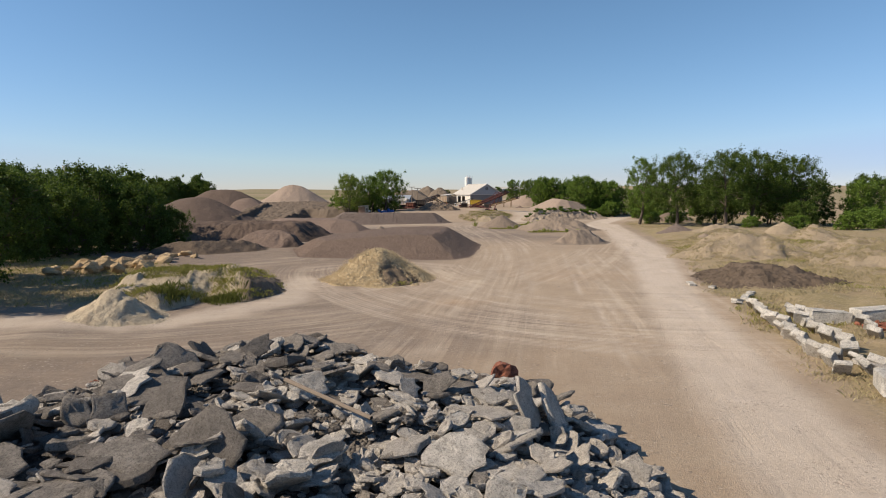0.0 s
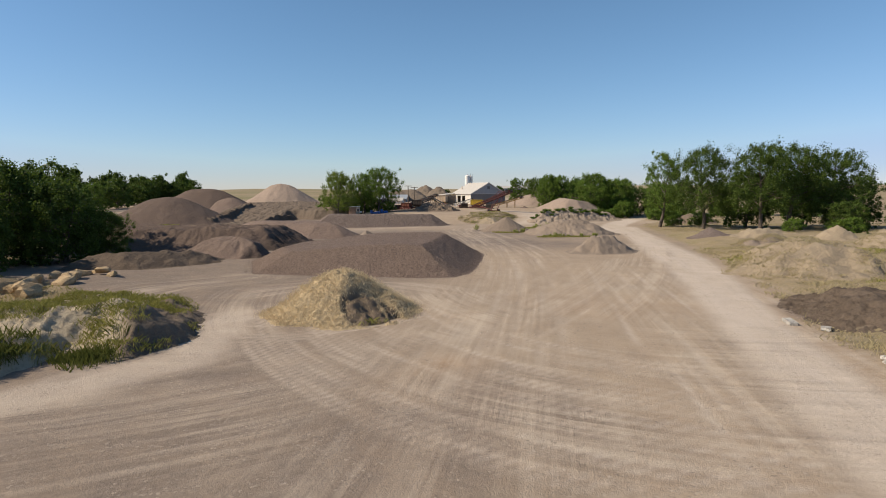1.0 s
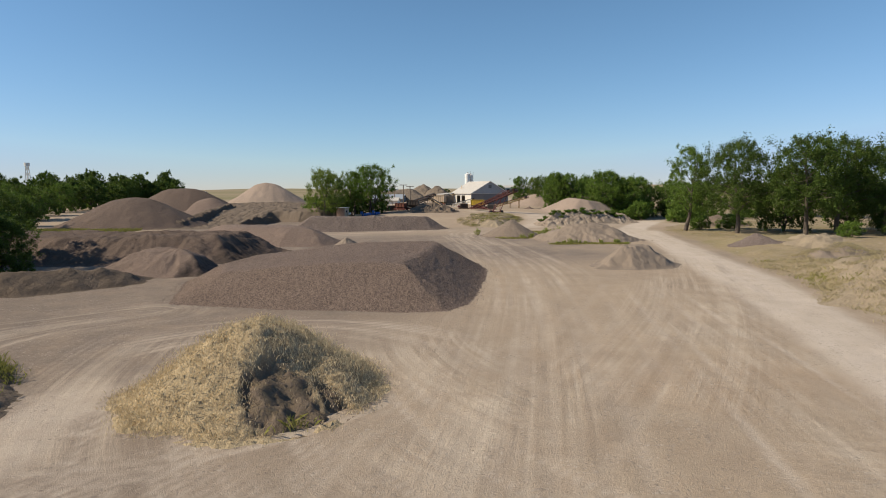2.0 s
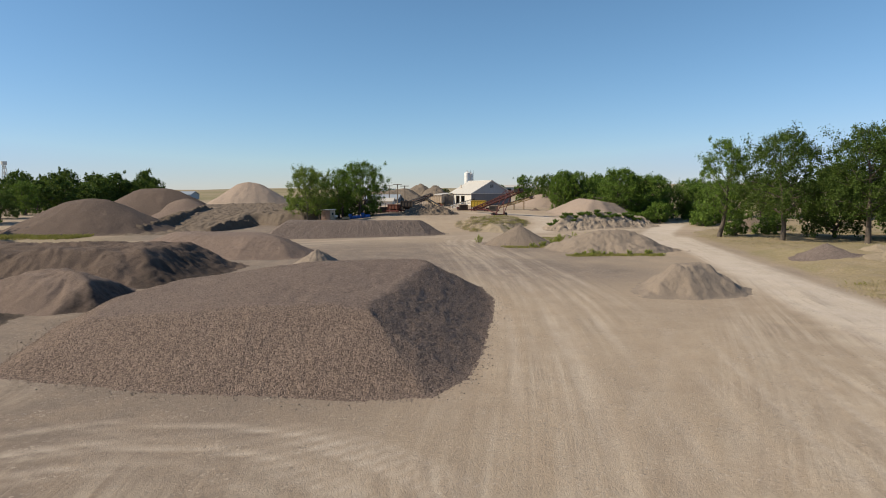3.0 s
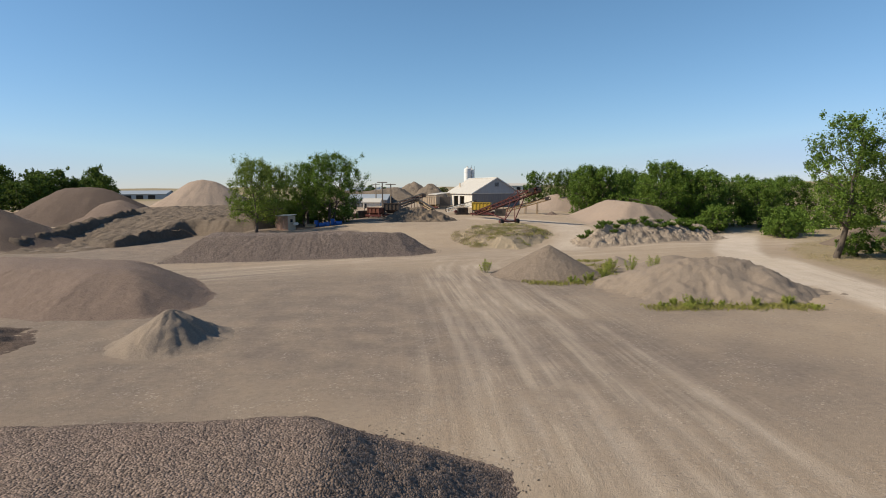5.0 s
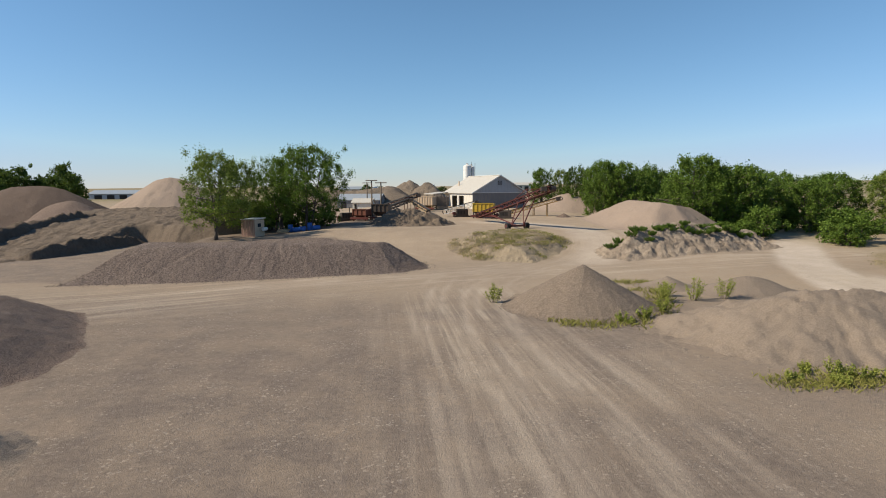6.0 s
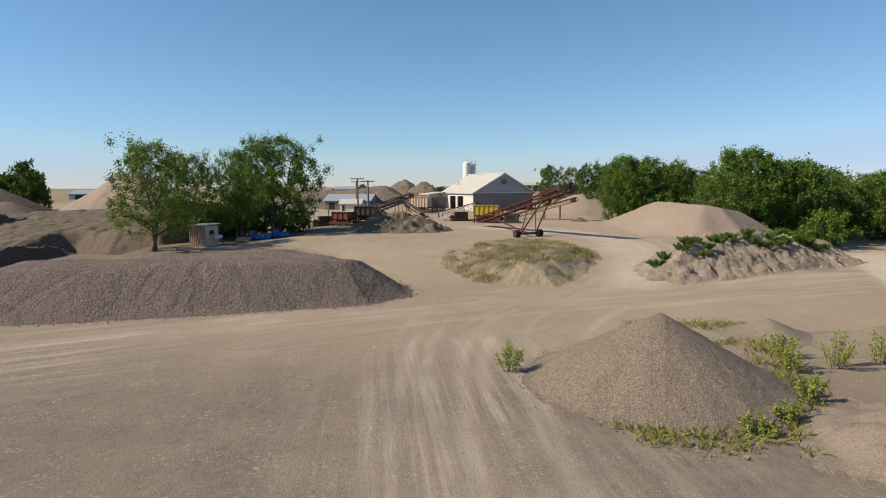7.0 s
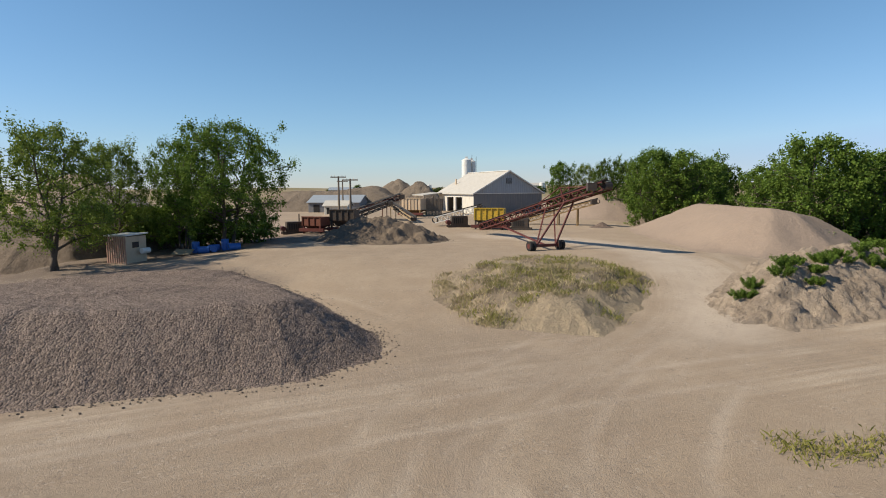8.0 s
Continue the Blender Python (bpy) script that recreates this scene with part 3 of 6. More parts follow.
heap("millings_heap", [(-28, 53), (-22, 53.5), (-18, 59), (-18.5, 62), (-23, 60), (-29, 56)], 1.5, 0.65, M_DARK, "small dark heap of asphalt millings", cell=0.2, rough=0.3, seed=4)
heap("gravel_stockpile", [(-10.2, 88), (-11, 92), (-15, 98), (-28, 101), (-33, 98), (-27, 89), (-17, 84.8), (-12, 85.5)], 1.9, 0.52, M_GRAVEL_FINE,
     "brown stockpile of fine gravel with smooth slopes", cell=0.18, cob=0.06, rough=0.06, seed=5, crest=0.3, group="brown stockpiles")
heap("sand_cone", ring(-8.8, 81.4, 2.5, 2.9), 1.5, 0.62, M_SAND, "small peaked cone of tan sand on the yard", cell=0.08, rough=0.14, lump=0.9, gully=0.14, rill=0.3, seed=6, crest=0.04)
heap("sand_stockpile", ring(-52.5, 123, 13.5, 11.5), 5.2, 0.52, M_FINES, "large rounded stockpile of pinkish brown sand", cell=0.35, rough=0.2, lump=4, seed=7, crest=0.5, group="far stockpiles", foot=0.8)
heap("sand_stockpile", ring(-43.7, 170, 13.8, 12), 9.2, 0.63, M_SAND_PINK, "tall cone of pale sand far behind the yard", cell=0.4, rough=0.15, lump=4, seed=8, crest=0.1, group="far stockpiles", gully=0.12, rill=0.3, foot=0.8)
heap("sand_stockpile", ring(-60.5, 160, 14.5, 11), 5.7, 0.6, M_FINES, "broad domed stockpile of brown sand", cell=0.4, rough=0.25, lump=5, seed=9, crest=0.5, group="far stockpiles", foot=0.8)
heap("sand_stockpile", ring(-53, 156, 9, 8), 3.9, 0.52, M_GRAVEL_FINE, "rounded stockpile of pale sand beside a taller cone", cell=0.4, rough=0.2, lump=4, seed=29, crest=0.3, group="far stockpiles", foot=0.8)
heap("gravel_windrow", [(-21.6, 106.0), (-13.4, 107.3), (-6.2, 109), (-0.2, 111), (1.7, 113.5), (1.3, 117), (-2.5, 122.5), (-8.5, 128), (-17, 130), (-24, 124), (-23, 112.5)],
     2.15, 0.67, M_GRAVEL_GREY, "long flat-topped windrow of grey crushed gravel", cell=0.085, cob=0.07, rough=0.06, gully=0.05, seed=10, crest=0.09, wobble=0.2, rill=0.12, shape=lambda x, y: 0.92 + 0.16 * np.abs(fbm(x * 0.3, y, 1.6, 63)) - 0.8 * step(112, 129, y))
heap("gravel_cone", ring(10.1, 99.3, 4.1), 2.4, 0.58, M_CONE, "conical heap of brown gravel with weeds at its foot", cell=0.08, rough=0.05, seed=11, crest=0.12, cob=0.045)
heap("sand_dune", [(11.5, 94.5), (12, 90.5), (14.5, 88.2), (18.5, 87.2), (23, 88), (26, 91), (24, 96), (18, 98), (13, 97)], 1.9, 0.5, M_SAND, "spread heap of tan sand with weeds along its foot", cell=0.16, rough=0.5, lump=3.4, seed=12, crest=0.1, gully=0.06, rill=0.22, group="sand dunes", foot=0.8)
heap("sand_mound", ring(16.6, 104.9, 2.0), 0.8, 0.5, M_SAND, "small mound of tan sand", cell=0.2, seed=13, crest=0.1, group="sand dunes", foot=0.8)
heap("sand_mound", ring(20.5, 103, 3.4, 2.6), 1.4, 0.5, M_SAND, "small mound of tan sand with green weeds", cell=0.2, seed=14, crest=0.15, group="sand dunes", foot=0.8)
heap("sand_dune", [(12.6, 68.2), (12.6, 65.8), (15.2, 65.0), (19, 66.2), (20.2, 69), (17.5, 72.3), (14, 71.5)], 1.6, 0.8, M_SAND, "tan sand heap with slumped steep faces", cell=0.1, rough=0.2, lump=1.6, seed=15, crest=0.05, group="sand dunes", gully=0.3, foot=0.4, cob=0.03, rill=0.16)
def scar(x, y):
    """Where the heap's turf has slid away."""
    n = 0.9 * fbm(x, y, 1.1, 4)
    a = step(0.2, -0.12, np.hypot((x + 3.15) / 1.15, (y - 36.8) / 1.05) - 1 + n)
    b = step(0.2, -0.12, np.hypot((x + 1.6 + 0.8 * (y - 37.4)) / 0.35, (y - 37.4) / 0.9) - 1 + n)
    return np.maximum(a, b)


heap("dirt_heap", [(-8.3, 38.6), (-6.8, 36.3), (-3.8, 35.4), (-1.6, 36.3), (-0.5, 39.4), (-1.6, 42.6), (-4.4, 44), (-7.2, 42.5)], 3.2, 0.69, M_GRASSY, "peaked dirt heap grown over with dry grass", cell=0.1, rough=0.32, lump=0.9, seed=16, crest=0.12, bare=lambda x, y: scar(x, y), cut=lambda x, y: scar(x, y) * (0.22 + 0.3 * fbm(x, y, 0.5, 65)), cob=0.1, rill=0.25)
heap("weedy_mound", [(3.6, 126), (3.4, 122), (5.6, 117.8), (10.2, 116.2), (13.4, 120.5), (15.2, 125), (13.6, 128.5), (8, 129.5)], 1.0, 0.45, M_WEEDY, "low mound overgrown with dry yellow weeds", category="mound", cell=0.14, rough=0.34, seed=17, crest=0.2, bare=lambda x, y: 0.55 * step(0.0, 0.25, fbm(x, y, 1.1, 8)) * step(118, 122, y - 0.5 * (x - 9)))
heap("sand_stockpile", [(21, 134), (24, 130), (30, 128.5), (37, 133), (40, 142), (38, 156), (30, 160), (22, 152)], 3.5, 0.62, M_SAND_PINK, "long stockpile of pinkish sand beside the ramp", cell=0.3, rough=0.1, lump=3, seed=18, crest=0.06, shape=lambda x, y: 1.0 - 0.06 * step(24, 36, x), group="plant stockpiles", foot=0.8)
heap("sand_stockpile", ring(26, 170, 9, 8), 3.0, 0.5, M_SAND_PINK, "rounded stockpile of pinkish sand near the building", cell=0.4, seed=19, crest=0.3, group="plant stockpiles", foot=0.8)
heap("earth_embankment", [(16.4, 121), (16.2, 118), (18, 116.4), (23.5, 118.4), (30, 121.5), (36, 126), (37, 133), (28, 129), (20, 126)], 1.9, 0.54, M_BANK, "broken earth bank with green weeds along its crest", category="embankment", cell=0.12, rough=0.4, lump=0.7, seed=20, crest=0.15, gully=0.1, cob=0.16, bare=lambda x, y: 0.4 * step(0.05, 0.25, fbm(x, y, 0.9, 28)))
# right flank coloured dark: grey soil plus the shade of its turned-away side
heap("eroded_bank", [(-18, 30), (-15.6, 28.2), (-13.8, 27.8), (-13.5, 30.0), (-13.3, 32.4), (-11.7, 31.5), (-10.7, 30.4), (-10.0, 31.5), (-9.3, 33.5), (-11, 38.5), (-14, 42), (-19, 41), (-20.5, 35)], 1.85, 1.15, M_CLAY, "eroded clay bank with grass on top", category="embankment", cell=0.1, rough=0.3, lump=0.8, seed=21, crest=0.1, gully=0.3, wobble=0.7, cob=0.08,
     shape=lambda x, y: (1 - 0.75 * step(32.5, 38.5, y - 0.3 * (x + 13))) * (1 - 0.75 * step(-12.4, -9.4, x + 0.15 * (y - 32))) * (1 - 0.6 * step(-13.0, -14.0, x) * step(34.5, 32, y)), bare=lambda x, y: np.maximum(0.5 * step(0.05, 0.25, fbm(x, y, 2.2, 18)), 1.0 * step(-12.0, -11.0, x + 0.3 * (y - 32) + 0.8 * fbm(x, y, 1.2, 19))))
heap("clay_cone", ring(-15.2, 26.4, 2.3, 2.0), 1.4, 0.75, M_CLAY, "pale clay cone slumped from the bank", category="embankment", cell=0.1, rough=0.25, lump=0.7, seed=23, crest=0.12, gully=0.2, cob=0.06, bare=lambda x, y: 0.6 * step(-0.05, 0.2, fbm(x, y, 1.3, 24)))
heap("soil_bank", [(16.6, 35), (19.5, 33), (24, 33.5), (26.5, 37), (23.5, 41.5), (19.5, 43), (17.3, 40)], 0.75, 0.34, M_DARK, "low bank of dark crumbled soil beside the haul road", category="bank", cell=0.11, rough=0.35, lump=0.8, seed=25, crest=0.15, cob=0.16, foot=0.5)
heap("gravel_heap", ring(33, 81.5, 2.8), 1.2, 0.5, M_GRAVEL_GREY, "small grey gravel heap beside the haul road", cell=0.2, seed=22, crest=0.12, group="roadside heaps", foot=0.8)
for k, (hx0, hy0, r0, h0) in enumerate(((37, 78, 3.2, 1.3), (41, 83, 3, 1.4), (34, 70, 3.4, 1.3), (46, 78, 3, 1.3), (31, 60, 5.0, 1.6), (26.5, 51.5, 5.6, 1.6), (38, 52, 5.5, 1.3), (43, 67, 4.2, 1.5), (33.5, 43.5, 4.6, 1.1))):
    heap("soil_heap", ring(hx0, hy0, r0), h0, 0.5, M_WEEDY if k != 2 else M_SAND, "low heap of soil with dry grass in the pasture", cell=0.25, rough=0.5, seed=30 + k, crest=0.2, wobble=1.8, group="roadside heaps", foot=0.8)
heap("dirt_heap", [(-7.5, 143), (-5, 139.8), (-1, 138.6), (3, 139.4), (4.8, 142), (2.5, 147), (-5, 148)], 1.9, 0.55, M_DIRT, "brown dirt heap beside the conveyors", cell=0.14, rough=0.5, lump=0.8, seed=40, crest=0.15, cob=0.1, rill=0.4)
heap("dirt_heap", ring(47.5, 119, 4.6, 3.6), 2.2, 0.55, M_DIRT, "brown soil heap in the shade of roadside trees", cell=0.25, rough=0.3, seed=44, crest=0.2)
heap("cut_terrace", [(-45, 113), (-35, 115), (-32.6, 122), (-31.6, 130), (-31.2, 135.5), (-27, 134.2), (-22.5, 135), (-20, 140), (-20, 152), (-34, 160), (-50, 158), (-48, 130)], 2.5, 1.3, M_DIRT, "earth ramp rising to a terrace with a dug brown face", category="embankment", cell=0.22, rough=0.25, seed=41, crest=0.12, gully=0.35, wobble=0.5, foot=0.1,
     shape=lambda x, y: 0.04 + 0.96 * step(119, 143, y), bare=lambda x, y: 0.5 * step(-33.5, -32.2, x) * step(136, 133, y))
heap("soil_berm", [(-44.5, 117), (-41.5, 118), (-41, 128), (-41, 140), (-42, 149), (-45.5, 149), (-45.5, 130)], 3.7, 1.7, M_DARK, "dark soil berm beside the earth ramp", category="berm", cell=0.22, rough=0.5, seed=42, crest=0.15, shape=lambda x, y: 0.2 + 0.8 * step(112, 150, y))
heap("soil_berm", [(-34.2, 119.5), (-32.6, 119), (-31.0, 126), (-30.6, 135), (-32.2, 136.5), (-33.0, 128)], 2.9, 1.6, M_DARK, "dark dug soil at the edge of a pit", category="berm", cell=0.2, rough=0.45, seed=43, crest=0.15, gully=0.3, shape=lambda x, y: 0.2 + 0.8 * step(114, 138, y))
heap("sand_stockpile", [(-38, 214), (-28, 209), (-14, 208), (-4, 212), (-2, 222), (-14, 230), (-36, 228)], 4.2, 0.6, M_RIDGE, "long flat-topped ridge of brown fill behind the plant", cell=0.45, rough=0.35, lump=3, seed=50, crest=0.15, group="far stockpiles", gully=0.25, rill=0.6)
for k, (hx0, hy0, r0, h0) in enumerate(((-6.5, 226, 9, 5.8), (-1.2, 222, 8, 5.2))):
    heap("sand_stockpile", ring(hx0, hy0, r0), h0, 0.72, M_RIDGE, "distant brown cone of sand behind the plant", cell=0.45, rough=0.6, lump=2.5, seed=51 + k, crest=0.2, group="far stockpiles", gully=0.4, rill=0.9)
RUBBLE = [(-10.5, 4), (4.3, 4), (4.4, 10), (4.2, 13), (3.2, 15.6), (1.6, 16.6), (-1, 18), (-4, 19.8), (-7, 18.8), (-10, 17), (-11.5, 14), (-11.5, 8)]
rubble_core = heap("fine_debris", RUBBLE, 1.22, 0.5, M_CRUSH_SHADE, "x", cell=0.2, rough=0.4, seed=60, crest=0.3)

# ---- trees ----
def tube(bm, a, b, ra, rb, sides=6):
    a, b = Vector(a), Vector(b)
    way = (b - a).normalized()
    u = way.orthogonal().normalized()
    v = way.cross(u)
    rings = []
    for p, r in ((a, ra), (b, rb)):
        rings.append([bm.verts.new(p + (u * math.cos(2 * math.pi * k / sides) + v * math.sin(2 * math.pi * k / sides)) * r) for k in range(sides)])
    for k in range(sides):
        bm.faces.new((rings[0][k], rings[0][(k + 1) % sides], rings[1][(k + 1) % sides], rings[1][k]))
    return bm


def mesh_of(name, bm, mat, smooth=False):
    me = bpy.data.meshes.new(name)
    bm.normal_update()
    bm.to_mesh(me)
    bm.free()
    if mat:
        me.materials.append(mat)
    if smooth:
        me.polygons.foreach_set("use_smooth", np.ones(len(me.polygons), bool))
    return me


def part(name, bm, mat, parent, label="", smooth=False):
    ob = new(name, mesh_of(name, bm, mat, smooth))
    ob.parent = parent
    if label:
        ob["label"] = label
    return ob


def leaf_mesh(name, centers, spread, count, size, rng, mat, flat=1.3):
    """Many single leaves scattered in clumps."""
    c = np.repeat(np.array(centers), count, 0)
    s = np.repeat(np.array(spread), count)[:, None]
    n = len(c)
    off = rng.normal(size=(n, 3))
    off /= np.linalg.norm(off, axis=1)[:, None]
    c = c + off * s * np.minimum(np.abs(rng.normal(size=(n, 1))) * 0.55 + 0.12, 0.95) * np.array([1, 1, flat])
    u = rng.normal(size=(n, 3))
    u /= np.linalg.norm(u, axis=1)[:, None]
    w = rng.normal(size=(n, 3)) + off * 0.8 + np.array([0, 0, 0.5])
    v = np.cross(u, w)
    v /= np.linalg.norm(v, axis=1)[:, None] + 1e-9
    l = size * (0.6 + 0.8 * rng.random((n, 1)))
    co = np.stack([c - u * l, c + v * l * 0.62, c + u * l, c - v * l * 0.62], 1).reshape(-1, 3)
    me = quad_mesh(name, co, np.arange(4 * n).reshape(-1, 4), smooth=False)
    me.materials.append(mat)
    return me


def tree(x, y, high, wide, seed, clear=0.22, leaves=60, size=0.15, mat=None, label="", stems=1, limbs=9, fill=60, name="tree", clump=0.58, group="trees", z=None):
    """A tree: tapered trunk with limbs, and a crown of leaf clumps with gaps."""
    rng = np.random.default_rng(seed)
    base = new(name)
    base.location = (x, y, (float(ground_z(np.array(x), np.array(y))) if z is None else z) - 0.05)
    bm = bmesh.new()
    tips, r0 = [], 0.022 * high + 0.05
    for s in range(stems):
        lean = rng.normal(size=2) * (0.05 if stems == 1 else 0.16)
        foot = Vector((rng.normal() * 0.35, rng.normal() * 0.35, 0)) if stems > 1 else Vector((0, 0, 0))
        p, r = foot, r0 * (1 if stems == 1 else 0.7)
        spine = [p]
        for k in range(6):
            q = p + Vector((lean[0] * high / 6 + rng.normal() * 0.12, lean[1] * high / 6 + rng.normal() * 0.12, high * 0.84 / 6))
            tube(bm, p, q, r, r * 0.78)
            p, r = q, r * 0.78
            spine.append(p)
        tips.append((p, 0.8))
        for k in range(limbs):
            f = clear + (0.95 - clear) * (k + rng.random()) / limbs
            i = min(5, int(f * 6))
            a = spine[i].lerp(spine[i + 1], f * 6 - i)
            ang = k * 2.4 + rng.random() * 1.2 + s * 1.3
            out = wide * 0.5 * (0.95 - 0.45 * abs(2 * f - 0.8)) * (0.65 + 0.5 * rng.random())
            up = high * (0.06 + 0.14 * rng.random())
            mid = a + Vector((math.cos(ang) * out * 0.5, math.sin(ang) * out * 0.5, up * 0.7))
            end = a + Vector((math.cos(ang) * out, math.sin(ang) * out, up))
            rl = r0 * 0.35 * (1.1 - f)+0.015
            tube(bm, a, mid, rl, rl * 0.7, 5)
            tube(bm, mid, end, rl * 0.7, rl * 0.35, 5)
            tips += [(mid, 0.8), (end, 1.0)]
            for _ in range(4):
                t = rng.random()
                st = mid.lerp(end, t) if rng.random() < 0.7 else a.lerp(mid, 0.5 + 0.5 * t)
                e = st + Vector((rng.normal() * wide * 0.13, rng.normal() * wide * 0.13, high * (0.02 + 0.10 * rng.random())))
                tube(bm, st, e, rl * 0.35, rl * 0.15, 4)
                tips.append((e, 0.85))
    # small outer twigs fill the crown, leaving gaps between
    for _ in range(fill):
        f = rng.random()
        ang = rng.random() * 6.283
        prof = max(0.1, 1 - ((f - 0.4) / 0.62) ** 2) ** 0.5 if clear > 0.08 or f > 0.4 else 0.97
        rr = wide * 0.5 * prof * (0.55 + 0.45 * rng.random())
        p = Vector((math.cos(ang) * rr, math.sin(ang) * rr, high * (clear + (0.98 - clear) * f)))
        q = min((t for t, _ in tips), key=lambda t: (t - p).length)
        if (q - p).length < wide * (0.42 if clear < 0.08 else 0.22):
            tube(bm, q, p, 0.02, 0.008, 3)
            tips.append((p, 0.8))
    part("trunk", bm, M_BARK, base, smooth=True)
    cl = [tuple(t) for t, _ in tips]
    sp = [clump * (0.55 + 0.7 * rng.random()) * s for _, s in tips]
    crown = new("crown", leaf_mesh("crown", cl, sp, leaves, size, rng, mat or M_LEAF))
    crown.parent = base
    return tagged(base, label or "green leafy cottonwood tree with an open crown", "tree", group)


# masters, copied with their own turn and size
master = [
    tree(-21.5, 131.5, 9.2, 7.2, 1, 0.16, 90, 0.075, M_LEAF_YOUNG, "bright green young cottonwood beside the shed", stems=2, limbs=10, fill=150, clump=0.72),
    tree(-14.0, 142.0, 10.2, 10.0, 2, 0.17, 100, 0.08, M_LEAF, "tall green cottonwood with several trunks", stems=3, limbs=10, fill=190, clump=0.8),
    tree(36.8, 108.1, 12.2, 6.8, 3, 0.2, 90, 0.085, M_LEAF, "slender cottonwood with a bare lower trunk", limbs=15, fill=140, clump=0.72),
    tree(41.3, 101.9, 12.4, 10.0, 4, 0.24, 95, 0.09, M_LEAF_DARK, "broad dark cottonwood with open gaps in its crown", limbs=20, fill=260, clump=0.9),
    tree(-36, 58, 8.4, 8.4, 5, 0.03, 76, 0.10, M_LEAF_DARK, "dense dark green tree with leaves to the ground", stems=3, limbs=9, fill=250, clump=0.78),
    tree(34, 141, 9.6, 8.6, 6, 0.03, 76, 0.10, M_LEAF, "rounded dense green tree behind the sand", stems=3, limbs=9, fill=250, clump=0.78),
    tree(-92, 210, 7.4, 6.4, 7, 0.03, 30, 0.20, M_LEAF_DARK, "dark green tree in a far row", stems=2, limbs=6, fill=90, clump=0.8),
    tree(31, 135, 2.2, 3.0, 8, 0.02, 40, 0.075, M_LEAF, "low green shrub beside the road", stems=3, limbs=5, fill=60, clump=0.34, name="shrub", group="shrubs"),
    tree(61.5, 108, 8.8, 8.0, 9, 0.05, 60, 0.12, M_LEAF_DARK, "broad dark green tree behind the pasture", stems=2, limbs=9, fill=200, clump=0.7),
    tree(30.5, 157, 9.0, 7.6, 10, 0.04, 60, 0.11, M_LEAF, "green tree in the row behind the sand", stems=3, limbs=8, fill=170, clump=0.66),
]
PLACES = [
    # master, x, y, turn, scale wide, scale high
    (0, -20.9, 137.5, 70, 0.75, 0.92), (1, -17.5, 141.5, 140, 0.62, 0.9),
    (4, -28.5, 27.5, 30, 0.9, 1.0), (4, -34.0, 24.5, 80, 0.9, 0.9), (4, -30.5, 34.5, 130, 0.9, 1.0), (4, -35, 44.5, 20, 0.95, 0.9), (4, -38.5, 50.5, 250, 0.9, 0.95),
    (3, 47, 96, 40, 1.0, 1.0), (3, 53, 99, 160, 1.1, 1.0), (8, 50, 106, 80, 1.0, 1.0), (3, 60, 100, 250, 1.1, 0.95), (8, 57, 92, 10, 0.7, 0.5), (8, 66, 104, 200, 1.0, 0.9), (9, 74, 102, 20, 0.9, 0.9), (8, 79, 108, 140, 1.0, 1.05),
    (4, -43, 57, 90, 1.0, 1.0), (4, -31, 59, 200, 0.8, 0.8), (4, -29.5, 62, 20, 0.55, 0.5), (8, -37, 66, 300, 1.0, 1.0), (4, -50, 58, 140, 1.0, 1.0), (8, -46, 68, 45, 1.0, 1.0), (8, -57, 62, 240, 1.0, 1.0), (4, -34, 52, 210, 0.8, 0.75),
    (9, 38.2, 141, 80, 0.95, 0.93), (5, 41.2, 143.5, 10, 0.8, 0.88), (9, 54, 151, 170, 0.9, 0.8), (5, 59, 153, 260, 0.9, 0.8), (0, 64, 149, 30, 1.0, 0.85), (9, 69, 152, 130, 1.0, 0.85), (9, 56, 162, 70, 1.0, 0.85), (5, 76, 146, 10, 1.1, 0.95), (9, 82, 140, 100, 1.1, 1.0),
    (5, 27, 158, 45, 0.75, 0.9), (9, 22, 182, 20, 0.6, 0.8), (0, 26, 184, 60, 0.6, 0.75), (9, 34.5, 161.5, 210, 0.8, 0.95), (9, 42, 158, 75, 0.8, 0.9), (8, 36, 166, 300, 0.8, 0.9), (8, 40, 172, 110, 0.9, 0.9),
    (9, 37, 154, 15, 0.8, 0.85), (8, 41, 150.5, 95, 0.85, 0.8), (8, 26, 170, 200, 0.75, 0.85), (8, 46, 147, 260, 0.8, 0.75), (9, 50, 144, 310, 0.8, 0.75), (8, 30, 168, 40, 0.8, 0.85),
    (7, -22.5, 141, 150, 1.8, 1.7), (7, -18.8, 143.5, 10, 1.7, 1.7), (7, -15.6, 145.5, 70, 1.6, 1.5), (7, -26, 143, 200, 2.0, 2.0), (7, -12.6, 145, 130, 1.2, 1.1),
    (7, 52, 84, 0, 1.2, 1.0), (7, 58, 82, 80, 1.4, 1.2), (7, 64, 86, 150, 1.5, 1.3), (7, 70, 84, 220, 1.6, 1.2), (7, 47, 88, 60, 0.9, 0.8), (7, 76, 88, 100, 1.8, 1.5), (7, 68, 92, 10, 1.5, 1.4), (7, 40, 110, 40, 1.1, 0.9), (7, 45, 112, 120, 1.3, 1.0),
]
for k in range(44):
    PLACES.append((6, -190 + 2.5 * k + 2 * math.sin(k * 2.1), 206 + 7 * math.cos(k * 1.7), 47 * k, 1.15 + 0.15 * math.sin(k), 1.16 + 0.2 * math.sin(k * 1.3)))
for k in range(8):
    PLACES.append((6, -84 - 6 * k + 3 * math.sin(k * 2.1), 128 + 3 * k + 5 * math.cos(k * 1.7), 61 * k, 0.95, 0.7 + 0.12 * math.sin(k)))
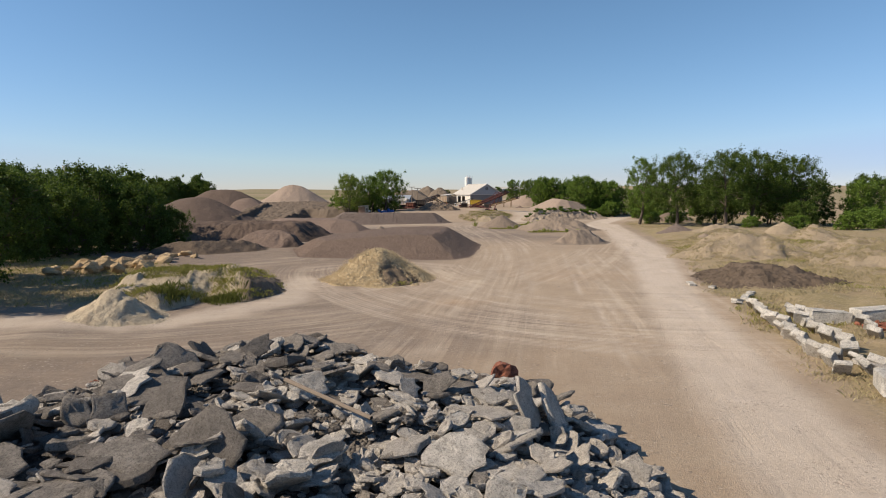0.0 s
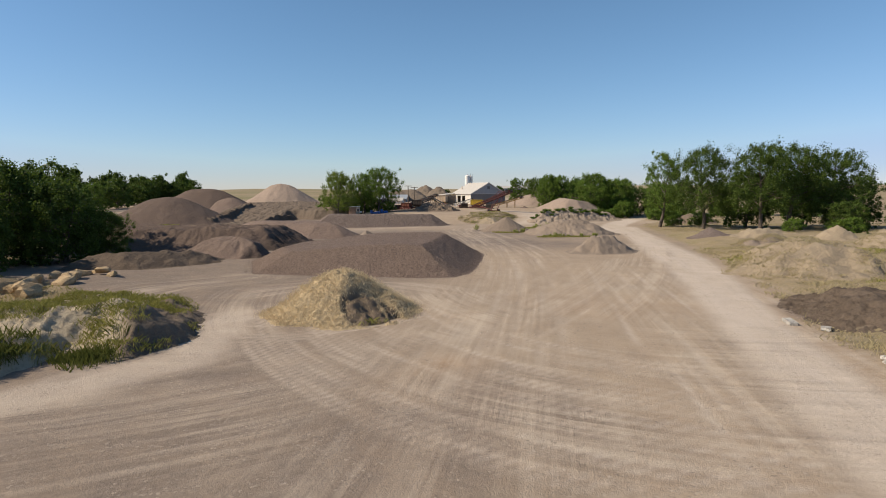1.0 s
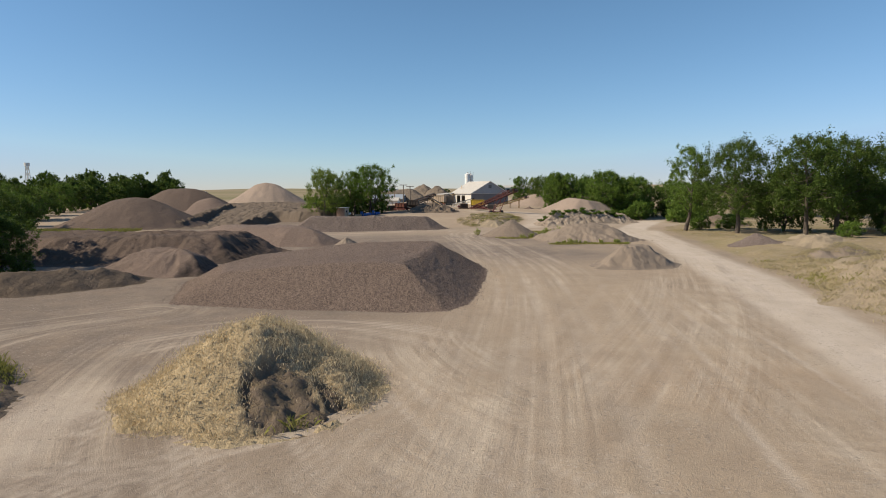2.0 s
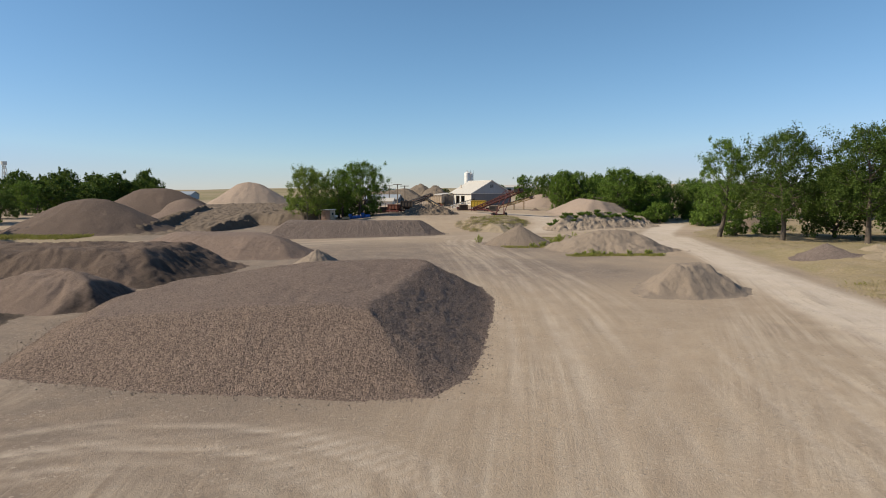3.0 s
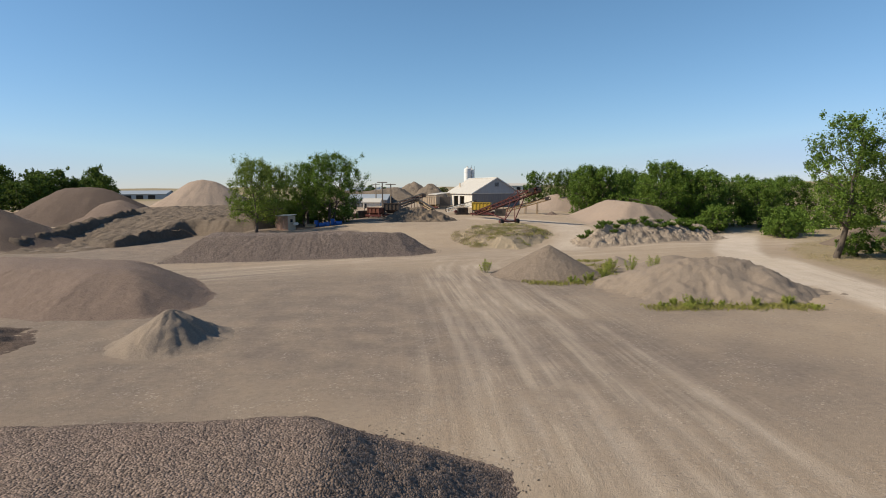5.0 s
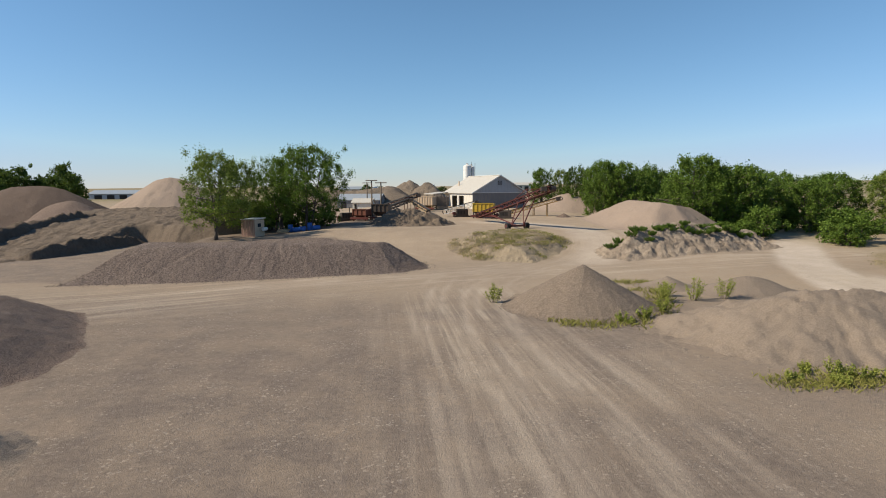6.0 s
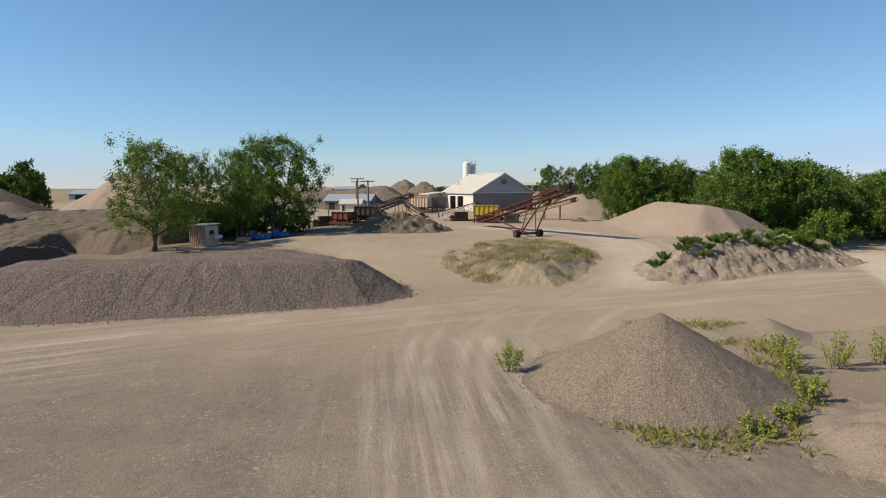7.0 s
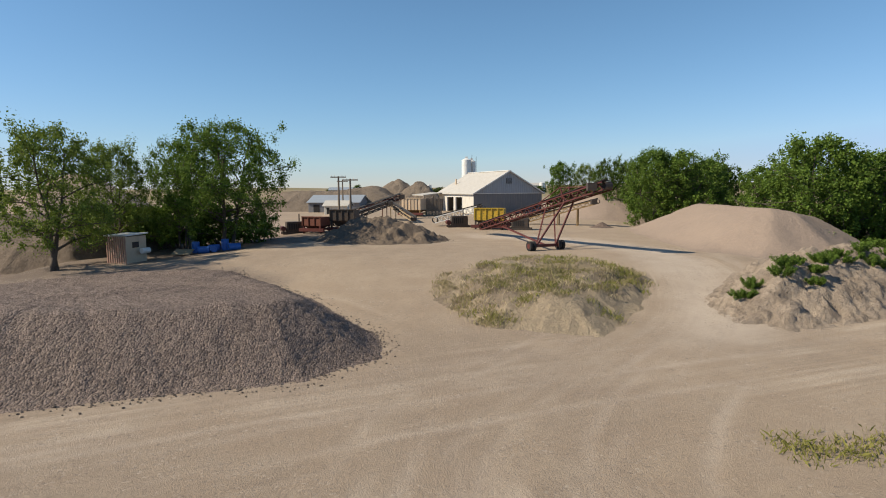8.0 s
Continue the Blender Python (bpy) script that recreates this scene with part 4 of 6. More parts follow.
for k, (x, y) in enumerate(((-53, 92), (-58, 97), (-60, 104), (-66, 112), (-72, 122), (-78, 134), (-84, 146), (-88, 158))):
    PLACES.append((8 + k % 2, x, y, 70 * k, 0.8, 0.72 + 0.1 * math.sin(k * 1.9)))
for k in range(7):
    PLACES.append((6, -91 + 1.5 * math.sin(k * 2.3), 166 + 6 * k, 55 * k, 1.1, 0.95 + 0.12 * math.sin(k * 1.7)))
for k in range(12):
    PLACES.append((6, -60 + 17 * k + 6 * math.sin(k * 2.7), 405 + 22 * math.cos(k * 1.9), 80 * k, 1.1, 0.55 + 0.2 * math.sin(k * 1.4)))
# undergrowth along the road between the trees
SHRUBS = [(33.5, 133.5), (36.5, 134.5), (39, 136), (40.5, 139.5), (44.5, 130), (46.5, 132.5), (49, 134.5), (42.8, 126.8), (51, 140), (54, 142), (57, 141), (60, 138), (53, 147), (50.5, 150), (64, 142)]
for k in range(len(SHRUBS)):
    PLACES.append((7, *SHRUBS[k], 37 * k, (1.5 if 1 < k < 5 else 1.0) + 0.2 * math.sin(k * 2.2), (1.6 if 1 < k < 5 else 0.9) + 0.25 * math.sin(k * 3.1)))
for i, x, y, turn, sw, sh in PLACES:
    copy_thing(master[i], Matrix.Translation((x, y, float(ground_z(np.array(x), np.array(y))) - 0.05)) @ Matrix.Rotation(radians(turn), 4, 'Z') @ Matrix.Diagonal((sw, sw, sh, 1)))

# ---- plant: building, silo, conveyors, hoppers ----
def box(bm, x0, x1, y0, y1, z0, z1, m=None):
    v = [bm.verts.new(p) for p in ((x0, y0, z0), (x1, y0, z0), (x1, y1, z0), (x0, y1, z0), (x0, y0, z1), (x1, y0, z1), (x1, y1, z1), (x0, y1, z1))]
    for f in ((0, 3, 2, 1), (4, 5, 6, 7), (0, 1, 5, 4), (1, 2, 6, 5), (2, 3, 7, 6), (3, 0, 4, 7)):
        bm.faces.new([v[i] for i in f])
    if m is not None:
        bmesh.ops.transform(bm, matrix=m, verts=v)
    return bm


def beam(bm, a, b, w=0.1, h=None):
    """A square bar from a to b."""
    a, b = Vector(a), Vector(b)
    h = h or w
    m = Matrix.Translation(a) @ (b - a).to_track_quat('Z', 'Y').to_matrix().to_4x4()
    return box(bm, -w / 2, w / 2, -h / 2, h / 2, 0, (b - a).length, m)


def slab(bm, pts, thick, way=(0, 0, 1)):
    """A flat plate of the given corners, with thickness along a direction."""
    off = Vector(way).normalized() * thick
    a = [bm.verts.new(Vector(p)) for p in pts]
    b = [bm.verts.new(Vector(p) + off) for p in pts]
    n = len(pts)
    bm.faces.new(a[::-1])
    bm.faces.new(b)
    for k in range(n):
        bm.faces.new((a[k], a[(k + 1) % n], b[(k + 1) % n], b[k]))
    bmesh.ops.recalc_face_normals(bm, faces=bm.faces[:])
    return bm


def gz_at(x, y):
    return float(ground_z(np.array(float(x)), np.array(float(y))))


def ribbed_mat(name, col, pitch, way, rough=0.55, dirt=(0.30, 0.25, 0.2)):
    """Sheet metal with ribs and dust streaks."""
    m = Mat(name, rough, 0.0, 0.4)
    g = m.n("ShaderNodeTexCoord").outputs["Object"]
    m.co = g
    w = m.n("ShaderNodeTexWave")
    w.wave_type, w.bands_direction = 'BANDS', way
    w.inputs["Scale"].default_value = 0.314 / pitch
    m.link(g, w.inputs["Vector"])
    c = m.mix(m.span(m.noise(0.8, 5, 0.7), 0.35, 0.75, 0, 0.6), col, tuple(x * 0.8 for x in col))
    c = m.mix(m.span(m.noise(2.5, 5, 0.7, (1, 1, 0.2)), 0.5, 0.8, 0, 0.6), c, dirt)
    m.color(c)
    m.bump(w.outputs["Fac"], 0.03, 0.6)
    return m.m


M_WALL_WHITE = ribbed_mat("white_sheet_wall", (0.62, 0.58, 0.51), 0.3, 'X')
M_WALL_BLUE = ribbed_mat("blue_grey_sheet_wall", (0.33, 0.36, 0.40), 0.3, 'X')
M_WALL_GREY = ribbed_mat("grey_block_wall", (0.19, 0.188, 0.195), 0.4, 'X', 0.8)
M_ROOF = ribbed_mat("pale_roof_sheet", (0.50, 0.465, 0.41), 0.4, 'Y', 0.6)
M_ROOF_BLUE = ribbed_mat("grey_roof_sheet", (0.30, 0.33, 0.36), 0.4, 'Y', 0.45)
M_TRIM = plain_mat("white_trim", (0.70, 0.68, 0.64), 0.6, 0, 0.15, 3)
M_TAN_SHEET = ribbed_mat("tan_sheet", (0.56, 0.43, 0.30), 0.2, 'X')
M_WHITE_PAINT = plain_mat("white_paint", (0.76, 0.74, 0.70), 0.5, 0, 0.12, 1.5)
M_YELLOW = plain_mat("yellow_paint", (0.56, 0.37, 0.035), 0.5, 0, 0.3, 2.5, (0.20, 0.10, 0.05))
M_RED = plain_mat("red_paint", (0.115, 0.026, 0.022), 0.55, 0, 0.35, 3, (0.11, 0.055, 0.04))
M_RED_BRIGHT = plain_mat("faded_red_paint", (0.17, 0.055, 0.035), 0.6, 0, 0.3, 3, (0.14, 0.07, 0.05))
M_ORANGE = plain_mat("rusty_ochre_paint", (0.30, 0.19, 0.07), 0.6, 0, 0.35, 3, (0.13, 0.07, 0.04))
M_STEEL = plain_mat("dark_rusty_steel", (0.09, 0.075, 0.065), 0.7, 0.3, 0.4, 4, (0.13, 0.07, 0.04))
M_RUBBER = plain_mat("black_rubber", (0.025, 0.024, 0.024), 0.85, 0, 0.3, 5)
M_BELT = plain_mat("conveyor_belt", (0.055, 0.050, 0.048), 0.85, 0, 0.3, 2)
M_INSIDE = plain_mat("dark_interior", (0.035, 0.032, 0.030), 0.95, 0, 0.3, 2)
M_WOOD = plain_mat("grey_weathered_wood", (0.21, 0.165, 0.125), 0.9, 0, 0.35, 4)
M_TIMBER = plain_mat("tan_timber", (0.42, 0.31, 0.19), 0.85, 0, 0.3, 3)
M_BLUE = plain_mat("blue_plastic", (0.035, 0.13, 0.42), 0.45, 0, 0.2, 4)
M_WINDOW = plain_mat("dark_glass", (0.03, 0.035, 0.04), 0.15, 0, 0.1, 4)


def make_building():
    b = new("metal_building")
    z0 = 1.6
    b.matrix_world = Matrix.Translation((8.2, 173, z0)) @ Matrix.Rotation(radians(22.7), 4, 'Z')
    W, L, E, R, T = 10.8, 12.6, 3.3, 6.3, 0.14
    half = E * 0.98
    # gable end: grey block base, blue-grey sheet above
    part("gable_base", box(bmesh.new(), 0, W, 0, T, -0.6, half), M_WALL_GREY, b, "dark grey lower wall")
    part("gable_sheet", slab(bmesh.new(), [(0, -0.06, half), (W, -0.06, half), (W / 2, -0.06, R)], T, (0, 1, 0)), M_WALL_BLUE, b, "blue-grey sheet metal gable")
    part("back_wall", slab(bmesh.new(), [(0, L, -0.5), (W, L, -0.5), (W, L, E), (W / 2, L, R), (0, L, E)], T, (0, -1, 0)), M_WALL_WHITE, b)
    part("side_wall", box(bmesh.new(), W - T, W, T, L - T, -0.5, E), M_WALL_WHITE, b)
    # side wall with two open bays
    bm = bmesh.new()
    for y0, y1, za, zb in ((T, 3.7, -0.5, E), (6.2, 6.7, -0.5, E), (9.3, L - T, -0.5, E), (3.7, 6.2, 2.8, E), (6.7, 9.3, 2.8, E)):
        box(bm, 0, T, y0, y1, za, zb)
    part("bay_wall", bm, M_WALL_WHITE, b, "white side wall with two open bays")
    for y0, y1 in ((3.7, 6.2), (6.7, 9.3)):
        f = bmesh.new()
        for a in ((y0, y0 + 0.1, 0, 2.7), (y1 - 0.1, y1, 0, 2.7), (y0, y1, 2.7, 2.8)):
            box(f, -0.03, 0.17, *a)
        part("bay_frame", f, M_TRIM, b)
    part("floor_slab", box(bmesh.new(), 0.15, W - 0.15, 0.15, L - 0.15, -0.5, 0.02), M_CONCRETE, b)
    o = 0.35
    k = (R - E) / (W / 2)
    for s, nm in ((0, "roof_slope"), (1, "roof_slope")):
        e = -o if s == 0 else W + o
        ez = E - k * o
        pts = [(e, -0.3, ez), (e, L + 0.4, ez), (W / 2, L + 0.4, R), (W / 2, -0.3, R)]
        part(nm, slab(bmesh.new(), pts, 0.1), M_ROOF, b)
    part("ridge_cap", box(bmesh.new(), W / 2 - 0.22, W / 2 + 0.22, -0.32, L + 0.42, R + 0.06, R + 0.14), M_TRIM, b)
    for s in (0, 1):
        e = -o if s == 0 else W + o
        part("rake_trim", beam(bmesh.new(), (e, -0.36, E - k * o + 0.03), (W / 2, -0.36, R + 0.03), 0.08, 0.16), M_TRIM, b)
    part("wall_flashing", box(bmesh.new(), -0.02, W + 0.02, -0.1, -0.04, half - 0.05, half + 0.05), M_TRIM, b)
    v = part("gable_vent", box(bmesh.new(), W / 2 - 0.42, W / 2 + 0.42, -0.14, -0.07, 4.6, 5.35), M_INSIDE, b, "dark louvred gable vent")
    for j in range(6):
        part("louvre", box(bmesh.new(), W / 2 - 0.4, W / 2 + 0.4, -0.17, -0.13, 4.64 + 0.12 * j, 4.69 + 0.12 * j), M_WALL_BLUE, v)
    bm = bmesh.new()
    tube(bm, (2.1, 10.6, 4.2), (2.1, 10.6, 5.4), 0.13, 0.13, 10)
    part("roof_pipe", bm, M_TAN_SHEET, b, "tan flue pipe", True)
    # low lean-to at the back corner
    part("lean_to_roof", slab(bmesh.new(), [(-3.4, L - 2.2, 2.9), (-0.3, L - 2.2, 3.25), (-0.3, L + 3, 3.25), (-3.4, L + 3, 2.9)], 0.1), M_ROOF, b)
    part("lean_to_wall", box(bmesh.new(), -3.2, -0.1, L - 2.0, L - 1.9, -0.5, 2.4), M_WOOD, b, "weathered board wall")
    for x in (-3.2, -1.7):
        part("lean_to_post", beam(bmesh.new(), (x, L - 2.15, -0.5), (x, L - 2.15, 2.9), 0.14), M_WOOD, b)
    return tagged(b, "pale sheet metal building with a blue-grey gable and open bays", "building")


make_building()


def make_silo(x, y, z, r, h, label):
    s = new("silo")
    s.location = (x, y, z)
    bm = bmesh.new()
    tube(bm, (0, 0, 0), (0, 0, h), r, r, 32)
    part("tank", bm, M_WHITE_PAINT, s, "", True)
    bm = bmesh.new()
    tube(bm, (0, 0, h), (0, 0, h + 0.28), r * 1.02, r * 0.25, 32)
    part("tank_roof", bm, M_WHITE_PAINT, s)
    for k in range(4):
        bm = bmesh.new()
        tube(bm, (0, 0, h * (0.3 + 0.2 * k)), (0, 0, h * (0.3 + 0.2 * k) + 0.07), r + 0.02, r + 0.02, 32)
        part("hoop", bm, M_TRIM, s)
    bm = bmesh.new()
    box(bm, -0.22, 0.2, -0.22, 0.22, h + 0.2, h + 0.55)
    part("dust_filter", bm, M_WHITE_PAINT, s, "small white dust filter box")
    bm = bmesh.new()
    for dx in (-0.2, 0.2):
        beam(bm, (r + 0.1, dx, 0.5), (r + 0.1, dx, h + 0.8), 0.04)
    for k in range(24):
        beam(bm, (r + 0.1, -0.2, 0.6 + k * 0.36), (r + 0.1, 0.2, 0.6 + k * 0.36), 0.025)
    part("ladder", bm, M_STEEL, s)
    return tagged(s, label, "silo", "cement silos")


make_silo(8.0, 192, 1.4, 0.8, 8.9, "white cylindrical cement silo behind the building")
make_silo(8.95, 193.5, 1.4, 0.66, 8.7, "narrow grey-white silo beside a larger one")


def truss_conveyor(a, b, wide, deep, mat, label, bays, wheels=None, legs=None, name="conveyor", belt_mat=None, hopper=None):
    """A belt conveyor in a lattice truss from its tail a to its head b."""
    c = new(name)
    a, b = Vector(a), Vector(b)
    c.location = a
    way = b - a
    n = way.length
    u = way.normalized()
    side = u.cross(Vector((0, 0, 1))).normalized()
    up = side.cross(u).normalized()
    at = lambda t, s, h: way * t + side * s + up * h
    for s in (-wide / 2, wide / 2):
        bm = bmesh.new()
        for h in (0, deep):
            beam(bm, at(0, s, h), at(1, s, h), 0.08)
        for k in range(bays):
            t0, t1 = k / bays, (k + 1) / bays
            beam(bm, at(t0, s, 0), at((t0 + t1) / 2, s, deep), 0.045)
            beam(bm, at((t0 + t1) / 2, s, deep), at(t1, s, 0), 0.045)
        part("side_truss", bm, mat, c)
    for k in range(bays + 1):
        part("cross_brace", beam(bmesh.new(), at(k / bays, -wide / 2, 0), at(k / bays, wide / 2, 0), 0.06), mat, c)
    bm = bmesh.new()
    hw = wide / 2 - 0.08
    slab(bm, [at(-0.01, -hw, deep + 0.14), at(-0.01, -hw * 0.4, deep + 0.06), at(1.01, -hw * 0.4, deep + 0.06), at(1.01, -hw, deep + 0.14)], 0.03, up)
    slab(bm, [at(-0.01, -hw * 0.4, deep + 0.06), at(-0.01, hw * 0.4, deep + 0.06), at(1.01, hw * 0.4, deep + 0.06), at(1.01, -hw * 0.4, deep + 0.06)], 0.03, up)
    slab(bm, [at(-0.01, hw * 0.4, deep + 0.06), at(-0.01, hw, deep + 0.14), at(1.01, hw, deep + 0.14), at(1.01, hw * 0.4, deep + 0.06)], 0.03, up)
    slab(bm, [at(0.0, -hw, 0.06), at(0.0, hw, 0.06), at(1.0, hw, 0.06), at(1.0, -hw, 0.06)], 0.02, up)
    part("belt", bm, belt_mat or M_BELT, c, "black rubber belt")
    for t in (0.0, 1.0):
        bm = bmesh.new()
        tube(bm, at(t, -hw, deep * 0.5), at(t, hw, deep * 0.5), deep * 0.5, deep * 0.5, 14)
        part("drum", bm, M_STEEL, c)
    for k in range(1, bays, 2):
        bm = bmesh.new()
        tube(bm, at(k / bays, -hw, deep + 0.02), at(k / bays, hw, deep + 0.02), 0.05, 0.05, 6)
        part("idler", bm, M_STEEL, c)
    bm = bmesh.new()
    box(bm, -0.3, 0.3, -0.25, 0.25, -0.2, 0.3, Matrix.Translation(at(0.96, wide / 2 + 0.3, deep * 0.6)))
    part("motor", bm, M_STEEL, c)
    if wheels:
        wx, wy, gap, t_leg = wheels
        gz0 = gz_at(wx, wy)
        mid = Vector((wx, wy, gz0 + 0.33)) - a
        ends = [mid + side * s * gap / 2 for s in (-1, 1)]
        bm = bmesh.new()
        beam(bm, ends[0], ends[1], 0.2)
        part("axle", bm, mat, c)
        for s, e in zip((-1, 1), ends):
            bm = bmesh.new()
            beam(bm, e - side * s * 0.3, at(t_leg, s * wide / 2, 0), 0.11)
            beam(bm, e - side * s * 0.3, at(t_leg - 0.14, s * wide / 2, 0), 0.09)
            beam(bm, at(t_leg, s * wide / 2, 0), at(t_leg - 0.02, s * wide / 2, deep * 2.3), 0.08)
            part("support_leg", bm, mat, c)
            for k in (-0.27, 0.27):
                bm = bmesh.new()
                o = e + u.cross(side) * 0 + Vector((0, 0, 0)) + side * (s * 0.1 + k * 0.5)
                tube(bm, o - side * 0.09, o + side * 0.09, 0.34, 0.34, 20)
                ends2 = bm.verts[:]
                bmesh.ops.holes_fill(bm, edges=bm.edges[:])
                w = part("tyre", bm, M_RUBBER, c, "black rubber tyre")
                bm = bmesh.new()
                tube(bm, o - side * 0.105, o + side * 0.105, 0.18, 0.18, 14)
                bmesh.ops.holes_fill(bm, edges=bm.edges[:])
                part("rim", bm, mat, w)
        bm = bmesh.new()
        beam(bm, ends[0].lerp(ends[1], 0.5), at(0.18, 0, -0.1), 0.12)
        part("draw_bar", bm, mat, c)
        for s in (-1, 1):
            bm = bmesh.new()
            top = at(t_leg - 0.02, s * wide / 2, deep * 2.3)
            beam(bm, top, at(t_leg + 0.16, s * wide / 2, deep), 0.05)
            beam(bm, top, at(t_leg - 0.2, s * wide / 2, deep), 0.05)
            part("stay_rod", bm, mat, c)
    for t in (legs or ()):
        for s in (-1, 1):
            p = at(t, s * wide / 2, 0)
            w = p + a
            bm = bmesh.new()
            beam(bm, p, Vector((p.x, p.y, gz_at(w.x, w.y) - a.z - 0.1)), 0.1)
            part("support_leg", bm, mat, c)
    if hopper:
        w, h = hopper
        p = at(0.06, 0, deep + 0.15)
        bm = bmesh.new()
        lo = [p + side * sx * wide * 0.45 + u * sy * w * 0.25 for sx, sy in ((-1, -1), (1, -1), (1, 1), (-1, 1))]
        hi = [p + side * sx * wide * 0.9 + u * sy * w * 0.5 + Vector((0, 0, h)) for sx, sy in ((-1, -1), (1, -1), (1, 1), (-1, 1))]
        va, vb = [bm.verts.new(q) for q in lo], [bm.verts.new(q) for q in hi]
        for k in range(4):
            bm.faces.new((va[k], va[(k + 1) % 4], vb[(k + 1) % 4], vb[k]))
        bmesh.ops.solidify(bm, geom=bm.faces[:], thickness=0.05)
        part("feed_hopper", bm, mat, c)
    return tagged(c, label, "conveyor", "conveyors")


truss_conveyor((7.7, 147.2, 1.75), (14.6, 131.6, 5.4), 0.75, 0.5, M_RED, "long dark red radial stacking conveyor on wheels", 18, wheels=(11.2, 134.6, 2.2, 0.76))
truss_conveyor((13.3, 157.5, 1.8), (20.2, 154.5, 3.9), 0.7, 0.4, M_ORANGE, "ochre stacking conveyor feeding a small heap", 10, legs=(0.45, 0.72))
truss_conveyor((3.2, 156.0, 1.9), (8.2, 155.0, 3.2), 0.8, 0.6, M_WHITE_PAINT, "white lattice conveyor leading to the yellow hopper", 8, legs=(0.35,))
truss_conveyor((-9.2, 160.0, 1.6), (-1.2, 167.0, 4.35), 0.9, 0.5, M_RED_BRIGHT, "faded red lattice conveyor rising over a dirt heap", 12, legs=(0.4, 0.75))
truss_conveyor((-8.2, 157.0, 1.4), (-2.4, 163.0, 3.6), 0.8, 0.45, M_STEEL, "dark rusty conveyor beside a red one", 9, legs=(0.55,))
truss_conveyor((0.6, 160.0, 1.9), (-3.2, 166.0, 3.9), 0.7, 0.4, M_TIMBER, "short tan chute conveyor leaning on a frame", 5, legs=(0.7,))
heap("gravel_cone", ring(20.4, 153.6, 1.2), 0.7, 0.6, M_GRAVEL, "tiny gravel cone under a conveyor head", cell=0.15, seed=71, crest=0.06)


def bin_hopper(x, y, turn, w, d, h, lift, mat, frame_mat, label, ribs=5, name="feed_hopper"):
    """A steel hopper: ribbed box with sloped bottom on a leg frame."""
    c = new(name)
    c.matrix_world = Matrix.Translation((x, y, gz_at(x, y))) @ Matrix.Rotation(radians(turn), 4, 'Z')
    t = 0.07
    for nm, a in (("front_plate", (-w / 2, w / 2, -d / 2, -d / 2 + t)), ("back_plate", (-w / 2, w / 2, d / 2 - t, d / 2)), ("end_plate", (-w / 2, -w / 2 + t, -d / 2 + t, d / 2 - t)), ("end_plate", (w / 2 - t, w / 2, -d / 2 + t, d / 2 - t))):
        part(nm, box(bmesh.new(), *a, lift, lift + h), mat, c)
    for k in range(ribs + 1):
        xx = -w / 2 + w * k / ribs
        part("rib", box(bmesh.new(), xx - 0.04, xx + 0.04, -d / 2 - 0.08, -d / 2, lift, lift + h), mat, c)
    part("rim", box(bmesh.new(), -w / 2 - 0.06, w / 2 + 0.06, -d / 2 - 0.1, -d / 2 + 0.02, lift + h, lift + h + 0.09), mat, c)
    bm = bmesh.new()
    hi = [bm.verts.new((sx * w / 2, sy * d / 2, lift)) for sx, sy in ((-1, -1), (1, -1), (1, 1), (-1, 1))]
    lo = [bm.verts.new((sx * w / 4, sy * d / 5, lift * 0.45)) for sx, sy in ((-1, -1), (1, -1), (1, 1), (-1, 1))]
    for k in range(4):
        bm.faces.new((lo[k], lo[(k + 1) % 4], hi[(k + 1) % 4], hi[k]))
    bm.faces.new(lo[::-1])
    part("chute", bm, frame_mat, c)
    for sx in (-1, 1):
        for sy in (-1, 1):
            part("leg", beam(bmesh.new(), (sx * (w / 2 - 0.1), sy * (d / 2 - 0.1), -0.1), (sx * (w / 2 - 0.1), sy * (d / 2 - 0.1), lift), 0.16), frame_mat, c)
        part("side_rail", beam(bmesh.new(), (sx * (w / 2 - 0.1), -d / 2, 0.35), (sx * (w / 2 - 0.1), d / 2, 0.35), 0.18), frame_mat, c)
    part("skid", box(bmesh.new(), -w / 2 - 0.3, w / 2 + 0.4, -d / 2 - 0.2, -d / 2 + 0.05, 0.15, 0.45), M_RED, c)
    return tagged(c, label, "hopper")


